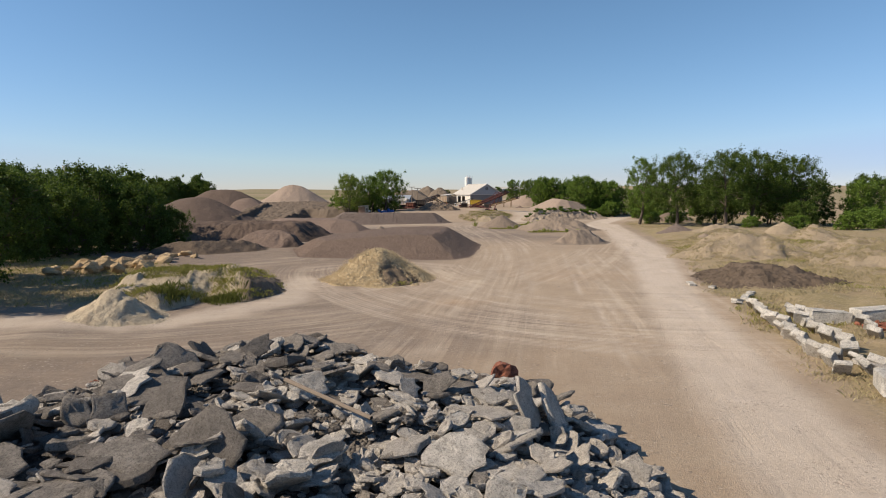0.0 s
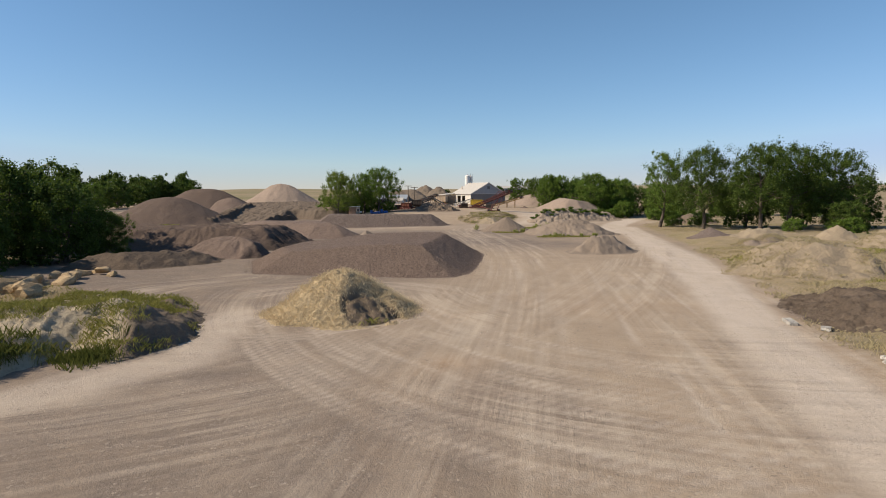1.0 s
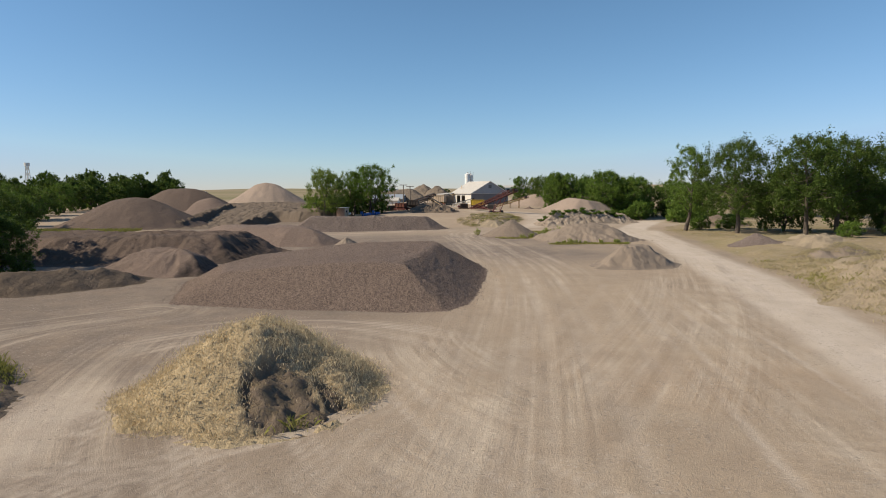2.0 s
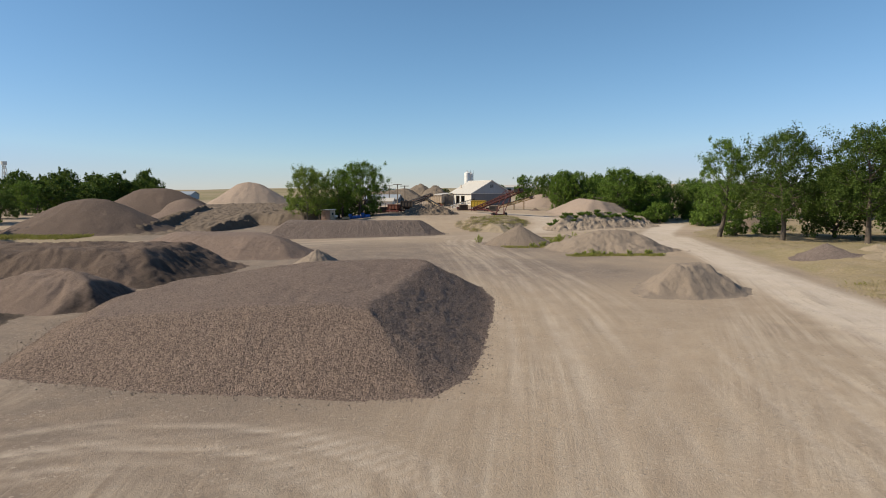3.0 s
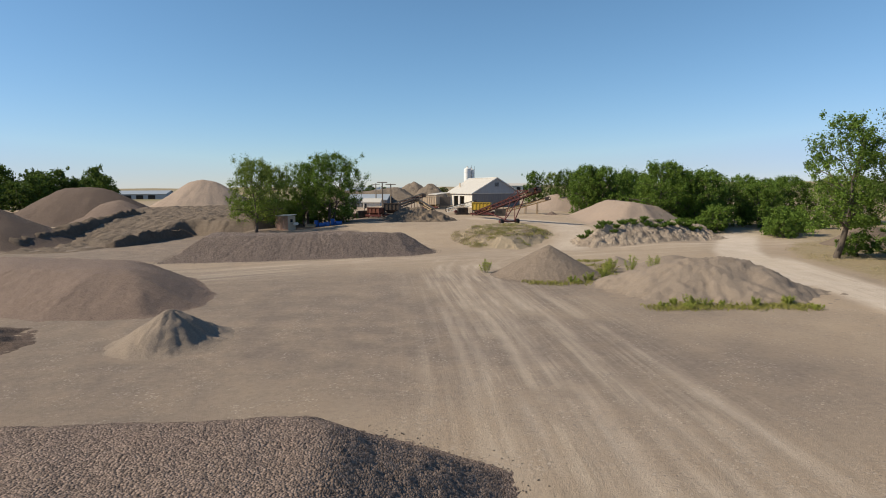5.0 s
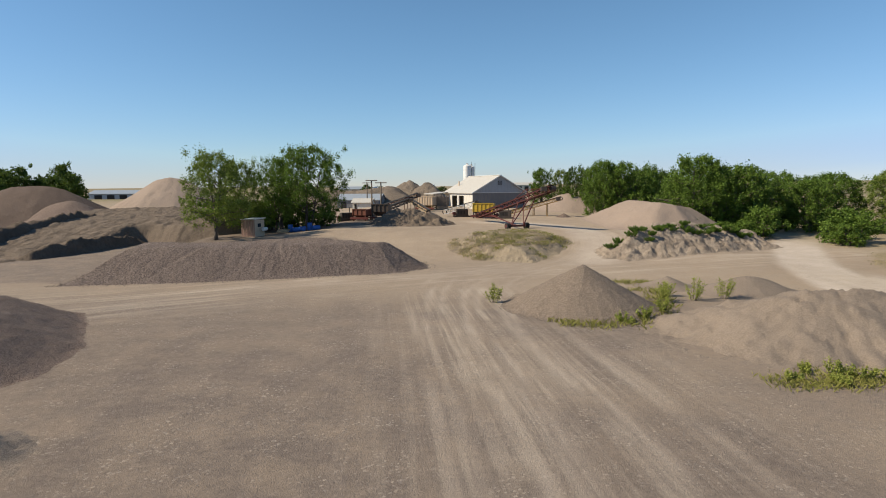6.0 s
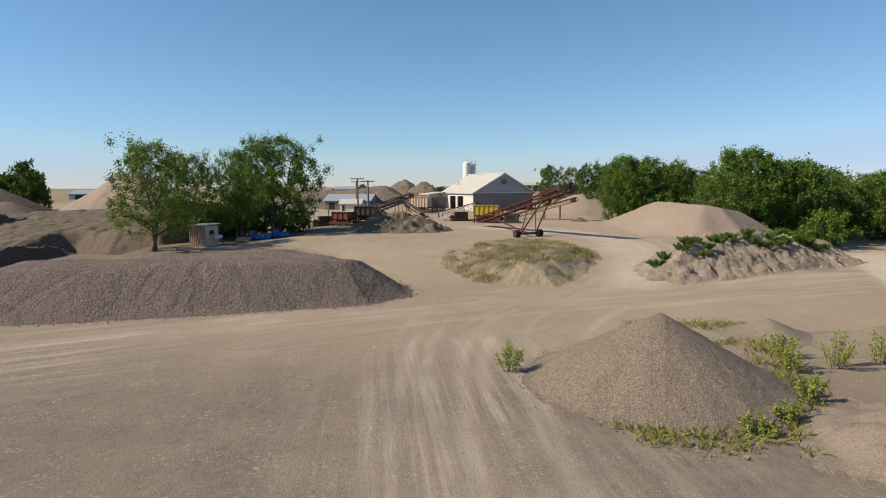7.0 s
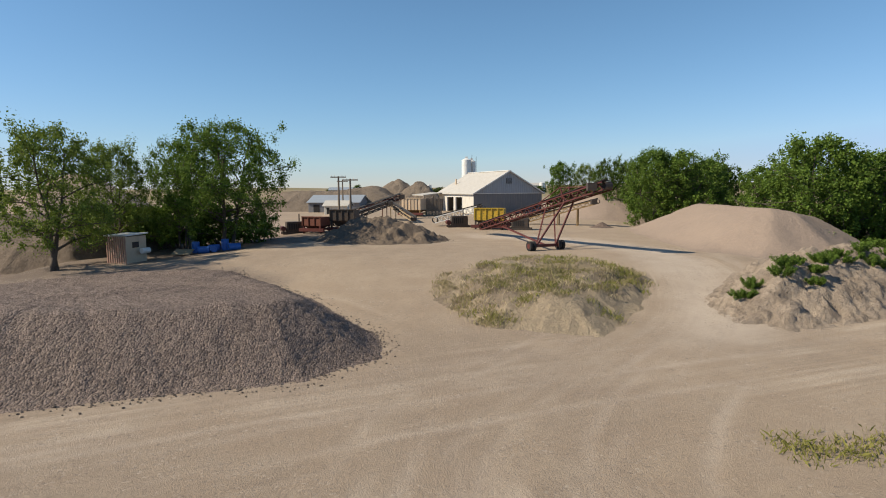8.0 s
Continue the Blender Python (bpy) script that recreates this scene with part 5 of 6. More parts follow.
bin_hopper(8.75, 152.4, -14, 2.9, 1.9, 1.15, 0.9, M_YELLOW, M_STEEL, "yellow steel feed hopper on a dark frame")
bin_hopper(0.1, 171.0, -22, 2.9, 2.2, 1.5, 0.8, M_TAN_SHEET, M_ORANGE, "tan ribbed steel bin on an ochre frame", 6)
bin_hopper(-8.3, 150.0, -20, 2.0, 1.8, 0.8, 0.7, M_RED_BRIGHT, M_RED, "faded red steel hopper with a sloped front", 3)
bin_hopper(-5.7, 151.0, -10, 2.4, 1.8, 1.0, 1.1, M_STEEL, M_STEEL, "dark rusty steel hopper", 4)
def engine_unit(x, y, turn, label):
    """A skid-mounted engine: housing, grille, exhaust, fuel tank on a pair of runners."""
    c = new("engine_unit")
    c.matrix_world = Matrix.Translation((x, y, gz_at(x, y))) @ Matrix.Rotation(radians(turn), 4, 'Z')
    for yy in (-0.45, 0.45):
        part("skid_runner", box(bmesh.new(), -1.2, 1.2, yy - 0.08, yy + 0.08, -0.05, 0.2), M_STEEL, c)
    bm = box(bmesh.new(), -0.8, 0.9, -0.5, 0.5, 0.2, 1.15)
    bmesh.ops.bevel(bm, geom=bm.edges[:], offset=0.05, segments=2, affect='EDGES')
    part("housing", bm, M_STEEL, c)
    for k in range(5):
        part("grille_slat", box(bmesh.new(), -0.6 + 0.22 * k, -0.48 + 0.22 * k, -0.53, -0.49, 0.4, 0.95), M_INSIDE, c)
    bm = bmesh.new()
    tube(bm, (0.5, 0.1, 1.1), (0.5, 0.1, 1.9), 0.06, 0.06, 8)
    part("exhaust_pipe", bm, M_STEEL, c)
    bm = bmesh.new()
    tube(bm, (-1.1, -0.4, 0.5), (-1.1, 0.4, 0.5), 0.25, 0.25, 12)
    bmesh.ops.holes_fill(bm, edges=bm.edges[:])
    part("fuel_tank", bm, M_RED, c)
    return tagged(c, label, "machine")


engine_unit(5.6, 154.6, 10, "dark skid-mounted engine under the white conveyor")
engine_unit(11.6, 151.4, -12, "dark rusty drive engine beside the yellow hopper")
engine_unit(-10.6, 150.5, 25, "dark rusty machine among the conveyors")
fence = new("board_fence")
for k in range(11):
    x = 1.75 + 0.19 * k
    part("board", box(bmesh.new(), x, x + 0.17, 171.2 + 0.02 * (k % 3), 171.24 + 0.02 * (k % 3), gz_at(x, 171) - 0.1, gz_at(x, 171) + 2.3 + 0.08 * math.sin(k * 2.3)), M_WOOD, fence)
part("rail", box(bmesh.new(), 1.75, 3.85, 171.27, 171.36, 2.9, 3.05), M_WOOD, fence)
tagged(fence, "dark weathered board fence beside the building", "fence")


def utility_pole(x, y, h, arms, label):
    c = new("utility_pole")
    c.location = (x, y, gz_at(x, y) - 0.1)
    bm = bmesh.new()
    tube(bm, (0, 0, 0), (0, 0, h), 0.15, 0.10, 10)
    part("pole", bm, M_WOOD, c, "", True)
    for z in arms:
        part("crossarm", box(bmesh.new(), -0.95, 0.95, -0.16, -0.06, z - 0.07, z + 0.07), M_WOOD, c)
        for dx in (-0.85, -0.45, 0.45, 0.85):
            bm = bmesh.new()
            tube(bm, (dx, -0.11, z + 0.07), (dx, -0.11, z + 0.25), 0.04, 0.03, 6)
            part("insulator", bm, M_TRIM, c)
    return tagged(c, label, "pole", "utility poles")


utility_pole(-8.85, 165.5, 5.4, (5.3,), "wooden utility pole with a crossarm behind the conveyors")
utility_pole(-7.1, 163.5, 5.1, (4.95,), "short wooden utility pole with a crossarm")
utility_pole(-13.6, 196, 5.6, (5.4,), "distant wooden utility pole with a crossarm")
utility_pole(-33, 205, 7.0, (6.7,), "lone wooden utility pole far behind the sand")


def shed(x, y, turn):
    c = new("small_shed")
    c.matrix_world = Matrix.Translation((x, y, gz_at(x, y) - 0.05)) @ Matrix.Rotation(radians(turn), 4, 'Z')
    w, d, h = 1.75, 1.75, 1.9
    part("front_wall", box(bmesh.new(), -w / 2, w / 2, -d / 2, -d / 2 + 0.06, 0, h), M_TAN_SHEET, c, "tan ribbed siding")
    part("back_wall", box(bmesh.new(), -w / 2, w / 2, d / 2 - 0.06, d / 2, 0, h), M_TAN_SHEET, c)
    for sx in (-1, 1):
        part("side_wall", box(bmesh.new(), sx * (w / 2 - 0.03) - 0.03, sx * (w / 2 - 0.03) + 0.03, -d / 2 + 0.06, d / 2 - 0.06, 0, h), M_TAN_SHEET, c)
    for k in range(9):
        x0 = -w / 2 + 0.03 + k * 0.2
        part("batten", box(bmesh.new(), x0, x0 + 0.08, -d / 2 - 0.05, -d / 2, 0.02, h - 0.02), M_BATTEN, c, "pinkish batten")
    part("roof", slab(bmesh.new(), [(-w / 2 - 0.1, -d / 2 - 0.12, h + 0.02), (w / 2 + 0.12, -d / 2 - 0.12, h + 0.06), (w / 2 + 0.12, d / 2 + 0.12, h + 0.12), (-w / 2 - 0.1, d / 2 + 0.12, h + 0.08)], 0.08), M_WHITE_PAINT, c, "white flat roof")
    part("window", box(bmesh.new(), w / 2, w / 2 + 0.03, -0.35, 0.2, 1.1, 1.5), M_WINDOW, c)
    bm = bmesh.new()
    tube(bm, (w / 2 + 0.35, 0.1, 0.85), (w / 2 + 0.35, 0.75, 0.85), 0.2, 0.2, 12)
    bmesh.ops.holes_fill(bm, edges=bm.edges[:])
    part("gas_tank", bm, M_WHITE_PAINT, c, "small white tank")
    return tagged(c, "small tan ribbed shed with a white flat roof under the trees", "shed")


M_BATTEN = plain_mat("pinkish_batten", (0.42, 0.26, 0.20), 0.7, 0, 0.2, 4)
shed(-18.5, 134.8, -18)


def barrel(x, y, turn, lying, mat, label):
    c = new("barrel")
    m = Matrix.Translation((x, y, gz_at(x, y) + (0.28 if lying else 0))) @ Matrix.Rotation(radians(turn), 4, 'Z')
    if lying:
        m = m @ Matrix.Rotation(radians(90), 4, 'Y')
    c.matrix_world = m
    bm = bmesh.new()
    prof = ((0, 0.26), (0.05, 0.29), (0.28, 0.285), (0.31, 0.30), (0.34, 0.285), (0.58, 0.285), (0.61, 0.30), (0.64, 0.285), (0.85, 0.29), (0.89, 0.26))
    for (z0, r0), (z1, r1) in zip(prof, prof[1:]):
        tube(bm, (0, 0, z0), (0, 0, z1), r0, r1, 14)
    bmesh.ops.remove_doubles(bm, verts=bm.verts[:], dist=0.001)
    bmesh.ops.holes_fill(bm, edges=bm.edges[:])
    part("drum", bm, mat, c)
    bm = bmesh.new()
    tube(bm, (0.12, 0, 0.88), (0.12, 0, 0.92), 0.04, 0.04, 8)
    part("bung", bm, M_STEEL, c)
    return tagged(c, label, "barrel", "barrels under the trees")


for x, y, t, lie in ((-14.9, 138.2, 10, True), (-14.2, 138.6, 60, True), (-13.6, 138.0, 100, True), (-13.1, 139.0, 0, False), (-15.4, 139.0, 0, False), (-12.6, 138.3, 30, True)):
    barrel(x, y, t, lie, M_BLUE, "blue plastic barrel lying on the dirt" if lie else "blue plastic barrel standing on the dirt")
board = new("plywood_sheet", mesh_of("plywood_sheet", box(bmesh.new(), -0.7, 0.7, -0.5, 0.5, 0, 0.05), M_TIMBER))
board.matrix_world = Matrix.Translation((-16.0, 138.0, gz_at(-16, 138) + 0.22)) @ Matrix.Rotation(radians(18), 4, 'X')
tagged(board, "tan plywood sheet propped on the ground", "board")


def far_building(x, y, turn, w, d, e, r, wall, roof, label, doors=3):
    c = new("farm_building")
    c.matrix_world = Matrix.Translation((x, y, gz_at(x, y) - 0.1)) @ Matrix.Rotation(radians(turn), 4, 'Z')
    part("wall", slab(bmesh.new(), [(0, 0, 0), (w, 0, 0), (w, 0, e), (0, 0, e)], 0.2, (0, 1, 0)), wall, c)
    part("back_wall", slab(bmesh.new(), [(0, d, 0), (w, d, 0), (w, d, e), (0, d, e)], 0.2, (0, -1, 0)), wall, c)
    for x0 in (0, w - 0.2):
        part("end_wall", slab(bmesh.new(), [(x0, 0.2, 0), (x0, d - 0.2, 0), (x0, d - 0.2, e), (x0, d / 2, r), (x0, 0.2, e)], 0.2, (1, 0, 0)), wall, c)
    for s in (0, 1):
        yy = -0.3 if s == 0 else d + 0.3
        part("roof_slope", slab(bmesh.new(), [(-0.3, yy, e - 0.08), (w + 0.3, yy, e - 0.08), (w + 0.3, d / 2, r), (-0.3, d / 2, r)], 0.12), roof, c)
    for k in range(doors):
        x0 = w * (0.1 + 0.8 * k / max(1, doors))
        part("door", box(bmesh.new(), x0, x0 + w * 0.12, -0.05, -0.005, 0.1, e * 0.8), M_INSIDE, c)
    return tagged(c, label, "building", "distant buildings")


far_building(-22, 206, -6, 10, 8, 2.0, 3.3, M_WALL_GREY, M_ROOF_BLUE, "grey shop building with a grey-blue roof behind the trees")
far_building(-16.5, 194, -6, 4, 3.5, 1.6, 2.4, M_WALL_WHITE, M_ROOF, "small white outbuilding with a pale roof", 1)
for x, y, w, h in ((-60, 420, 26, 3.2), (-25, 430, 16, 3), (30, 430, 14, 3.5), (44, 440, 22, 4.0), (-149, 318, 26, 2.4)):
    far_building(x, y, 4, w, 12, h, h + 1.5, M_WALL_WHITE if x > -100 else M_WALL_BLUE, M_ROOF if x > 0 else M_ROOF_BLUE, "distant long metal farm building on the sky line", 4)
for x, y, r, h in ((-40, 425, 2, 4.5), (-33, 428, 2, 4.5), (62, 432, 1.6, 5.5), (-3, 400, 1.2, 4.5)):
    make_silo(x, y, gz_at(x, y), r, h, "distant pale grain bin on the sky line")
mast = new("lattice_mast")
mast.location = (-168, 259, gz_at(-168, 259))
for sx, sy in ((-1, -1), (1, -1), (1, 1), (-1, 1)):
    part("mast_leg", beam(bmesh.new(), (sx * 1.2, sy * 1.2, 0), (sx * 0.35, sy * 0.35, 15), 0.2), M_TRIM, mast)
bm = bmesh.new()
for k in range(7):
    z, s, s2 = 2.1 * k, 1.2 - 0.057 * 2.1 * k, 1.2 - 0.057 * 2.1 * (k + 1)
    for ax, ay, bx, by in ((-1, -1, 1, -1), (1, -1, 1, 1), (1, 1, -1, 1), (-1, 1, -1, -1)):
        beam(bm, (ax * s, ay * s, z), (bx * s2, by * s2, z + 2.1), 0.12)
part("bracing", bm, M_TRIM, mast)
bm = bmesh.new()
tube(bm, (0, 0, 14.6), (0, 0, 16), 1.0, 1.0, 12)
part("platform", bm, M_TRIM, mast)
tagged(mast, "distant pale lattice mast above the trees", "mast")

# ---- broken concrete, boulders, blocks ----
def plate_mesh(name, rng, mat, w=1.0, d=0.7, t=0.16, n=10, worn=0.85):
    """A broken plate with an uneven outline, worn edges and a lumpy face."""
    ang = np.sort(rng.random(n) * 0.5 + np.arange(n)) / n * 6.283
    rad = 0.7 + 0.42 * rng.random(n)
    ex, ey = np.cos(ang) * rad * w / 2, np.sin(ang) * rad * d / 2
    co, rings = [], ((0.45, 0.5), (worn, 0.47), (0.97, 0.36), (1.0, 0.05), (0.98, -0.3), (0.86, -0.48))
    for f, h in rings:
        for k in range(n):
            co.append((ex[k] * f, ey[k] * f, h * t + rng.normal() * t * 0.17))
    co += [(0, 0, 0.5 * t + rng.normal() * t * 0.08), (0, 0, -0.5 * t)]
    fs = []
    for r in range(len(rings) - 1):
        for k in range(n):
            fs.append((r * n + k, (r + 1) * n + k, (r + 1) * n + (k + 1) % n, r * n + (k + 1) % n))
    top, bot, last = len(co) - 2, len(co) - 1, (len(rings) - 1) * n
    for k in range(n):
        fs.append((top, k, (k + 1) % n))
        fs.append((bot, last + (k + 1) % n, last + k))
    me = bpy.data.meshes.new(name)
    me.from_pydata(co, [], fs)
    me.polygons.foreach_set("use_smooth", np.array([len(f) == 3 or max(f) < 3 * n for f in fs]))
    me.materials.append(mat)
    return me


def rock_mesh(name, rng, mat, sx, sy, sz, amp=0.35, detail=2):
    """A lumpy broken rock."""
    bm = bmesh.new()
    bmesh.ops.create_icosphere(bm, subdivisions=detail, radius=0.5)
    o = Vector(rng.random(3) * 50)
    cuts = [(Vector(rng.normal(size=3)).normalized(), 0.30 + 0.12 * rng.random()) for _ in range(7)]
    for v in bm.verts:
        for n, d in cuts:
            e = v.co.dot(n) - d
            if e > 0:
                v.co -= n * e
        v.co += v.co.normalized() * (noise.noise(v.co * 3 + o) * 0.12 * amp * 3)
        v.co = Vector((v.co.x * sx, v.co.y * sy, v.co.z * sz))
    return mesh_of(name, bm, mat)


def stone_mat(name, a, b, scale=5.0):
    """Broken concrete or stone, each piece with its own tone."""
    m = Mat(name, 0.95, 0, 0.2)
    r = m.n("ShaderNodeObjectInfo").outputs["Random"]
    isl = m.n("ShaderNodeNewGeometry").outputs["Random Per Island"]
    k = m.math('FRACT', m.math('ADD', m.math('MULTIPLY', r, 7.3), m.math('MULTIPLY', isl, 3.1)))
    c = m.mix(k, a, b)
    n1, n2 = m.noise(scale, 5, 0.7), m.noise(scale * 9, 4, 0.75)
    c = m.mix(m.span(n1, 0.4, 0.7, 0, 0.75), c, tuple(x * 0.5 for x in a))
    c = m.mix(m.span(m.noise(scale * 5, 4, 0.7), 0.5, 0.62, 0, 0.6), c, tuple(x * 0.45 for x in a))
    c = m.mix(m.span(n2, 0.5, 0.8, 0, 0.6), c, tuple(min(1, x * 1.35) for x in b))
    m.color(c)
    q = m.bump(n1, 0.10, 0.8)
    q = m.bump(m.noise(scale * 3.5, 3, 0.6), 0.06, 0.9, q)
    m.bump(n2, 0.045, 1.0, q)
    return m.m


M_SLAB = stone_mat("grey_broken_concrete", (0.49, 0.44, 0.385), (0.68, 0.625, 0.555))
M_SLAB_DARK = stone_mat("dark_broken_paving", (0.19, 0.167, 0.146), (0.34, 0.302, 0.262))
M_BLOCK = stone_mat("pale_cast_concrete", (0.48, 0.445, 0.395), (0.63, 0.59, 0.53), 3)
M_SANDSTONE = stone_mat("tan_sandstone_rock", (0.47, 0.335, 0.19), (0.60, 0.45, 0.28), 3)
M_STONE_LOOSE = stone_mat("loose_gravel_stone", (0.20, 0.16, 0.13), (0.36, 0.30, 0.25), 8)
M_REDROCK = stone_mat("red_sandstone_rock", (0.36, 0.14, 0.09), (0.48, 0.20, 0.13), 6)
rng = np.random.default_rng(77)
plates = {}
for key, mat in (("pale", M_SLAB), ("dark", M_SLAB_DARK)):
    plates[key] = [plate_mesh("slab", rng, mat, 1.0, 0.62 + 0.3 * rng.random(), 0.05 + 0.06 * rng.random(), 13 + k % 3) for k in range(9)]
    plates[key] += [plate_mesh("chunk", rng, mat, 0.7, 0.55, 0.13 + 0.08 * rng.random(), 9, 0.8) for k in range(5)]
pile = new("rubble_pile")
pile.location = (-3, 12, 0)
bpy.context.view_layer.update()
for key in ("label", "category", "group"):
    if key in rubble_core:
        del rubble_core[key]
rubble_core.parent = pile
rubble_core.matrix_parent_inverse = Matrix.Translation((3, -12, 0))
tagged(pile, "heap of broken grey concrete slabs and paving pieces", "rubble pile")


def lay(name, me, x, y, up, size, spin, tilt, parent, side=None, flat=1.0):
    ob = new(name, me)
    z = float(top_z("fine_debris", np.array(x), np.array(y))) + up
    ob.parent = parent
    ob.matrix_world = Matrix.Translation((x, y, z)) @ Matrix.Rotation(radians(side if side is not None else rng.random() * 360), 4, 'Z') @ Matrix.Rotation(radians(tilt), 4, 'X') @ Matrix.Rotation(radians(spin), 4, 'Z') @ Matrix.Diagonal((size, size, size * flat, 1))
    return ob


placed = 0
for k in range(2000):
    if placed >= 300:
        break
    x, y = -11.5 + 16 * rng.random(), 5.3 + 14.4 * rng.random()
    d = float(poly_in(np.array([x]), np.array([y]), RUBBLE)[0])
    if d < 0.15:
        continue
    placed += 1
    # front right gets more pale concrete, its brighter light put into the tone too
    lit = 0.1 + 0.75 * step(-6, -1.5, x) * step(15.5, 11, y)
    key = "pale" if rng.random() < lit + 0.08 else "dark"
    i = rng.integers(0, 14) if rng.random() < 0.3 else rng.integers(0, 9)
    big = (0.6 + 0.8 * rng.random() ** 1.4) * (1.2 if x < -3 else 1.0)
    tilt = rng.normal() * 16 + (45 if rng.random() < 0.16 else 12)
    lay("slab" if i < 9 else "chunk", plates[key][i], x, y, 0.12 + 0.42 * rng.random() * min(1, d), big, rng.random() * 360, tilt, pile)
# pieces that stand out
lay("red_rock", rock_mesh("red_rock", rng, M_REDROCK, 0.8, 0.6, 1.0, 1.1, 3), 1.62, 15.3, 0.38, 1.0, 20, 34, pile, 0, 1.35)["label"] = "rust red sandstone lump"
lay("slab", plates["dark"][2], -3.9, 17.7, 0.42, 0.95, 0, 62, pile, 10)
lay("slab", plates["dark"][0], -5.3, 9.2, 0.45, 1.45, 0, 14, pile, 0)
lay("slab", plates["dark"][1], -0.1, 12.8, 0.55, 0.85, 30, 52, pile, -10)
lay("slab", plates["dark"][3], -3.6, 10.4, 0.5, 1.3, 0, 28, pile, 8)
lay("slab", plates["pale"][4], 0.25, 9.2, 0.5, 1.2, 0, 24, pile, -12)
lay("slab", plates["pale"][5], -2.1, 9.5, 0.5, 1.0, 40, 18, pile, 0)
lay("slab", plates["pale"][6], 1.75, 11.5, 0.55, 1.3, 80, 66, pile, 62)
lay("slab", plates["pale"][7], 2.35, 11.9, 0.5, 1.3, 80, 62, pile, 70)
lay("slab", plates["dark"][8], -6.5, 12.2, 0.5, 2.0, 0, 16, pile, 12)
lay("chunk", plate_mesh("red_brick_chunk", rng, M_REDROCK, 0.4, 0.35, 0.25, 7), -9.6, 15.4, 0.35, 1, 0, 5, pile)
bm = bmesh.new()
tube(bm, (-3.4, 12.1, 1.95), (-1.3, 10.1, 1.9), 0.05, 0.04, 7)
part("timber_pole", bm, M_WOOD, pile).matrix_parent_inverse = Matrix.Translation((3, -12, 0))


def scatter_stuff(name, spots, meshes, label, parent=None, category="", tip=0.3):
    """Many small pieces joined in one mesh of kind stuff. spots: x, y, z, size."""
    co, fs, base = [], [], 0
    data = []
    for me in meshes:
        v = np.array([p.co[:] for p in me.vertices])
        data.append((v, [tuple(p.vertices) for p in me.polygons]))
    for x, y, z, s in spots:
        v, f = data[rng.integers(0, len(data))]
        e = Euler((rng.normal() * tip, rng.normal() * tip, rng.random() * 6.28)).to_matrix()
        co.append((v * s) @ np.array(e).T + (x, y, z))
        fs += [tuple(i + base for i in q) for q in f]
        base += len(v)
    me = bpy.data.meshes.new(name)
    me.from_pydata(np.concatenate(co).tolist(), [], fs)
    me.materials.append(meshes[0].materials[0])
    ob = new(name, me)
    if parent:
        ob.parent = parent
        ob.matrix_parent_inverse = parent.matrix_world.inverted()
        ob["kind"] = "stuff"
        return ob
    return tagged(ob, label, category, kind="stuff")


small = {k: [plate_mesh("crumb", rng, m, 1, 0.75, 0.11 + 0.07 * rng.random(), 9, 0.85) for _ in range(6)] for k, m in (("pale", M_SLAB), ("dark", M_SLAB_DARK))}
bpy.context.view_layer.update()
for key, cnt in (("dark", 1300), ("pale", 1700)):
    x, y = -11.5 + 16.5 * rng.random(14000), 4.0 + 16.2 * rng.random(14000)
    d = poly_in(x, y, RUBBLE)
    # fragments repeat that brightened front right in their tone
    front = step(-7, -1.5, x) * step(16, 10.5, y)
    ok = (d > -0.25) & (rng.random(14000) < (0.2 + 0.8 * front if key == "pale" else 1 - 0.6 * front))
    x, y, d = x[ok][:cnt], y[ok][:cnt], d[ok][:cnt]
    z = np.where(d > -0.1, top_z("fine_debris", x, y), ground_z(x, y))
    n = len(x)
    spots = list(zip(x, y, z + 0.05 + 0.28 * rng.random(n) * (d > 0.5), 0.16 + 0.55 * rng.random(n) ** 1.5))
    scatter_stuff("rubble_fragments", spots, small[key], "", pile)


def block_mesh(name, rng, mat, l, w, h, chip=0.04):
    """A cast concrete block with chipped, rounded edges."""
    bm = bmesh.new()
    box(bm, -l / 2, l / 2, -w / 2, w / 2, 0, h)
    bmesh.ops.bevel(bm, geom=bm.edges[:], offset=0.045, segments=2, affect='EDGES', profile=0.6)
    for v in bm.verts:
        v.co += Vector(rng.normal(size=3) * chip * 0.4)
    return mesh_of(name, bm, mat)


blocks = [block_mesh("concrete_block", rng, M_BLOCK, 0.95 + 0.3 * rng.random(), 0.55, 0.2 + 0.1 * rng.random()) for _ in range(5)]


def put_block(x, y, turn, tilt, size=1.0, roll=0.0, up=0.02, me=None, label="pale cast concrete block toppled beside the haul road"):
    ob = new("concrete_block", me or blocks[rng.integers(0, 5)])
    ob.matrix_world = Matrix.Translation((x, y, gz_at(x, y) + up)) @ Matrix.Rotation(radians(turn), 4, 'Z') @ Matrix.Rotation(radians(tilt), 4, 'Y') @ Matrix.Rotation(radians(roll), 4, 'X') @ Matrix.Diagonal((size, size, size, 1))
    return tagged(ob, label, "concrete block", "concrete blocks beside the road")


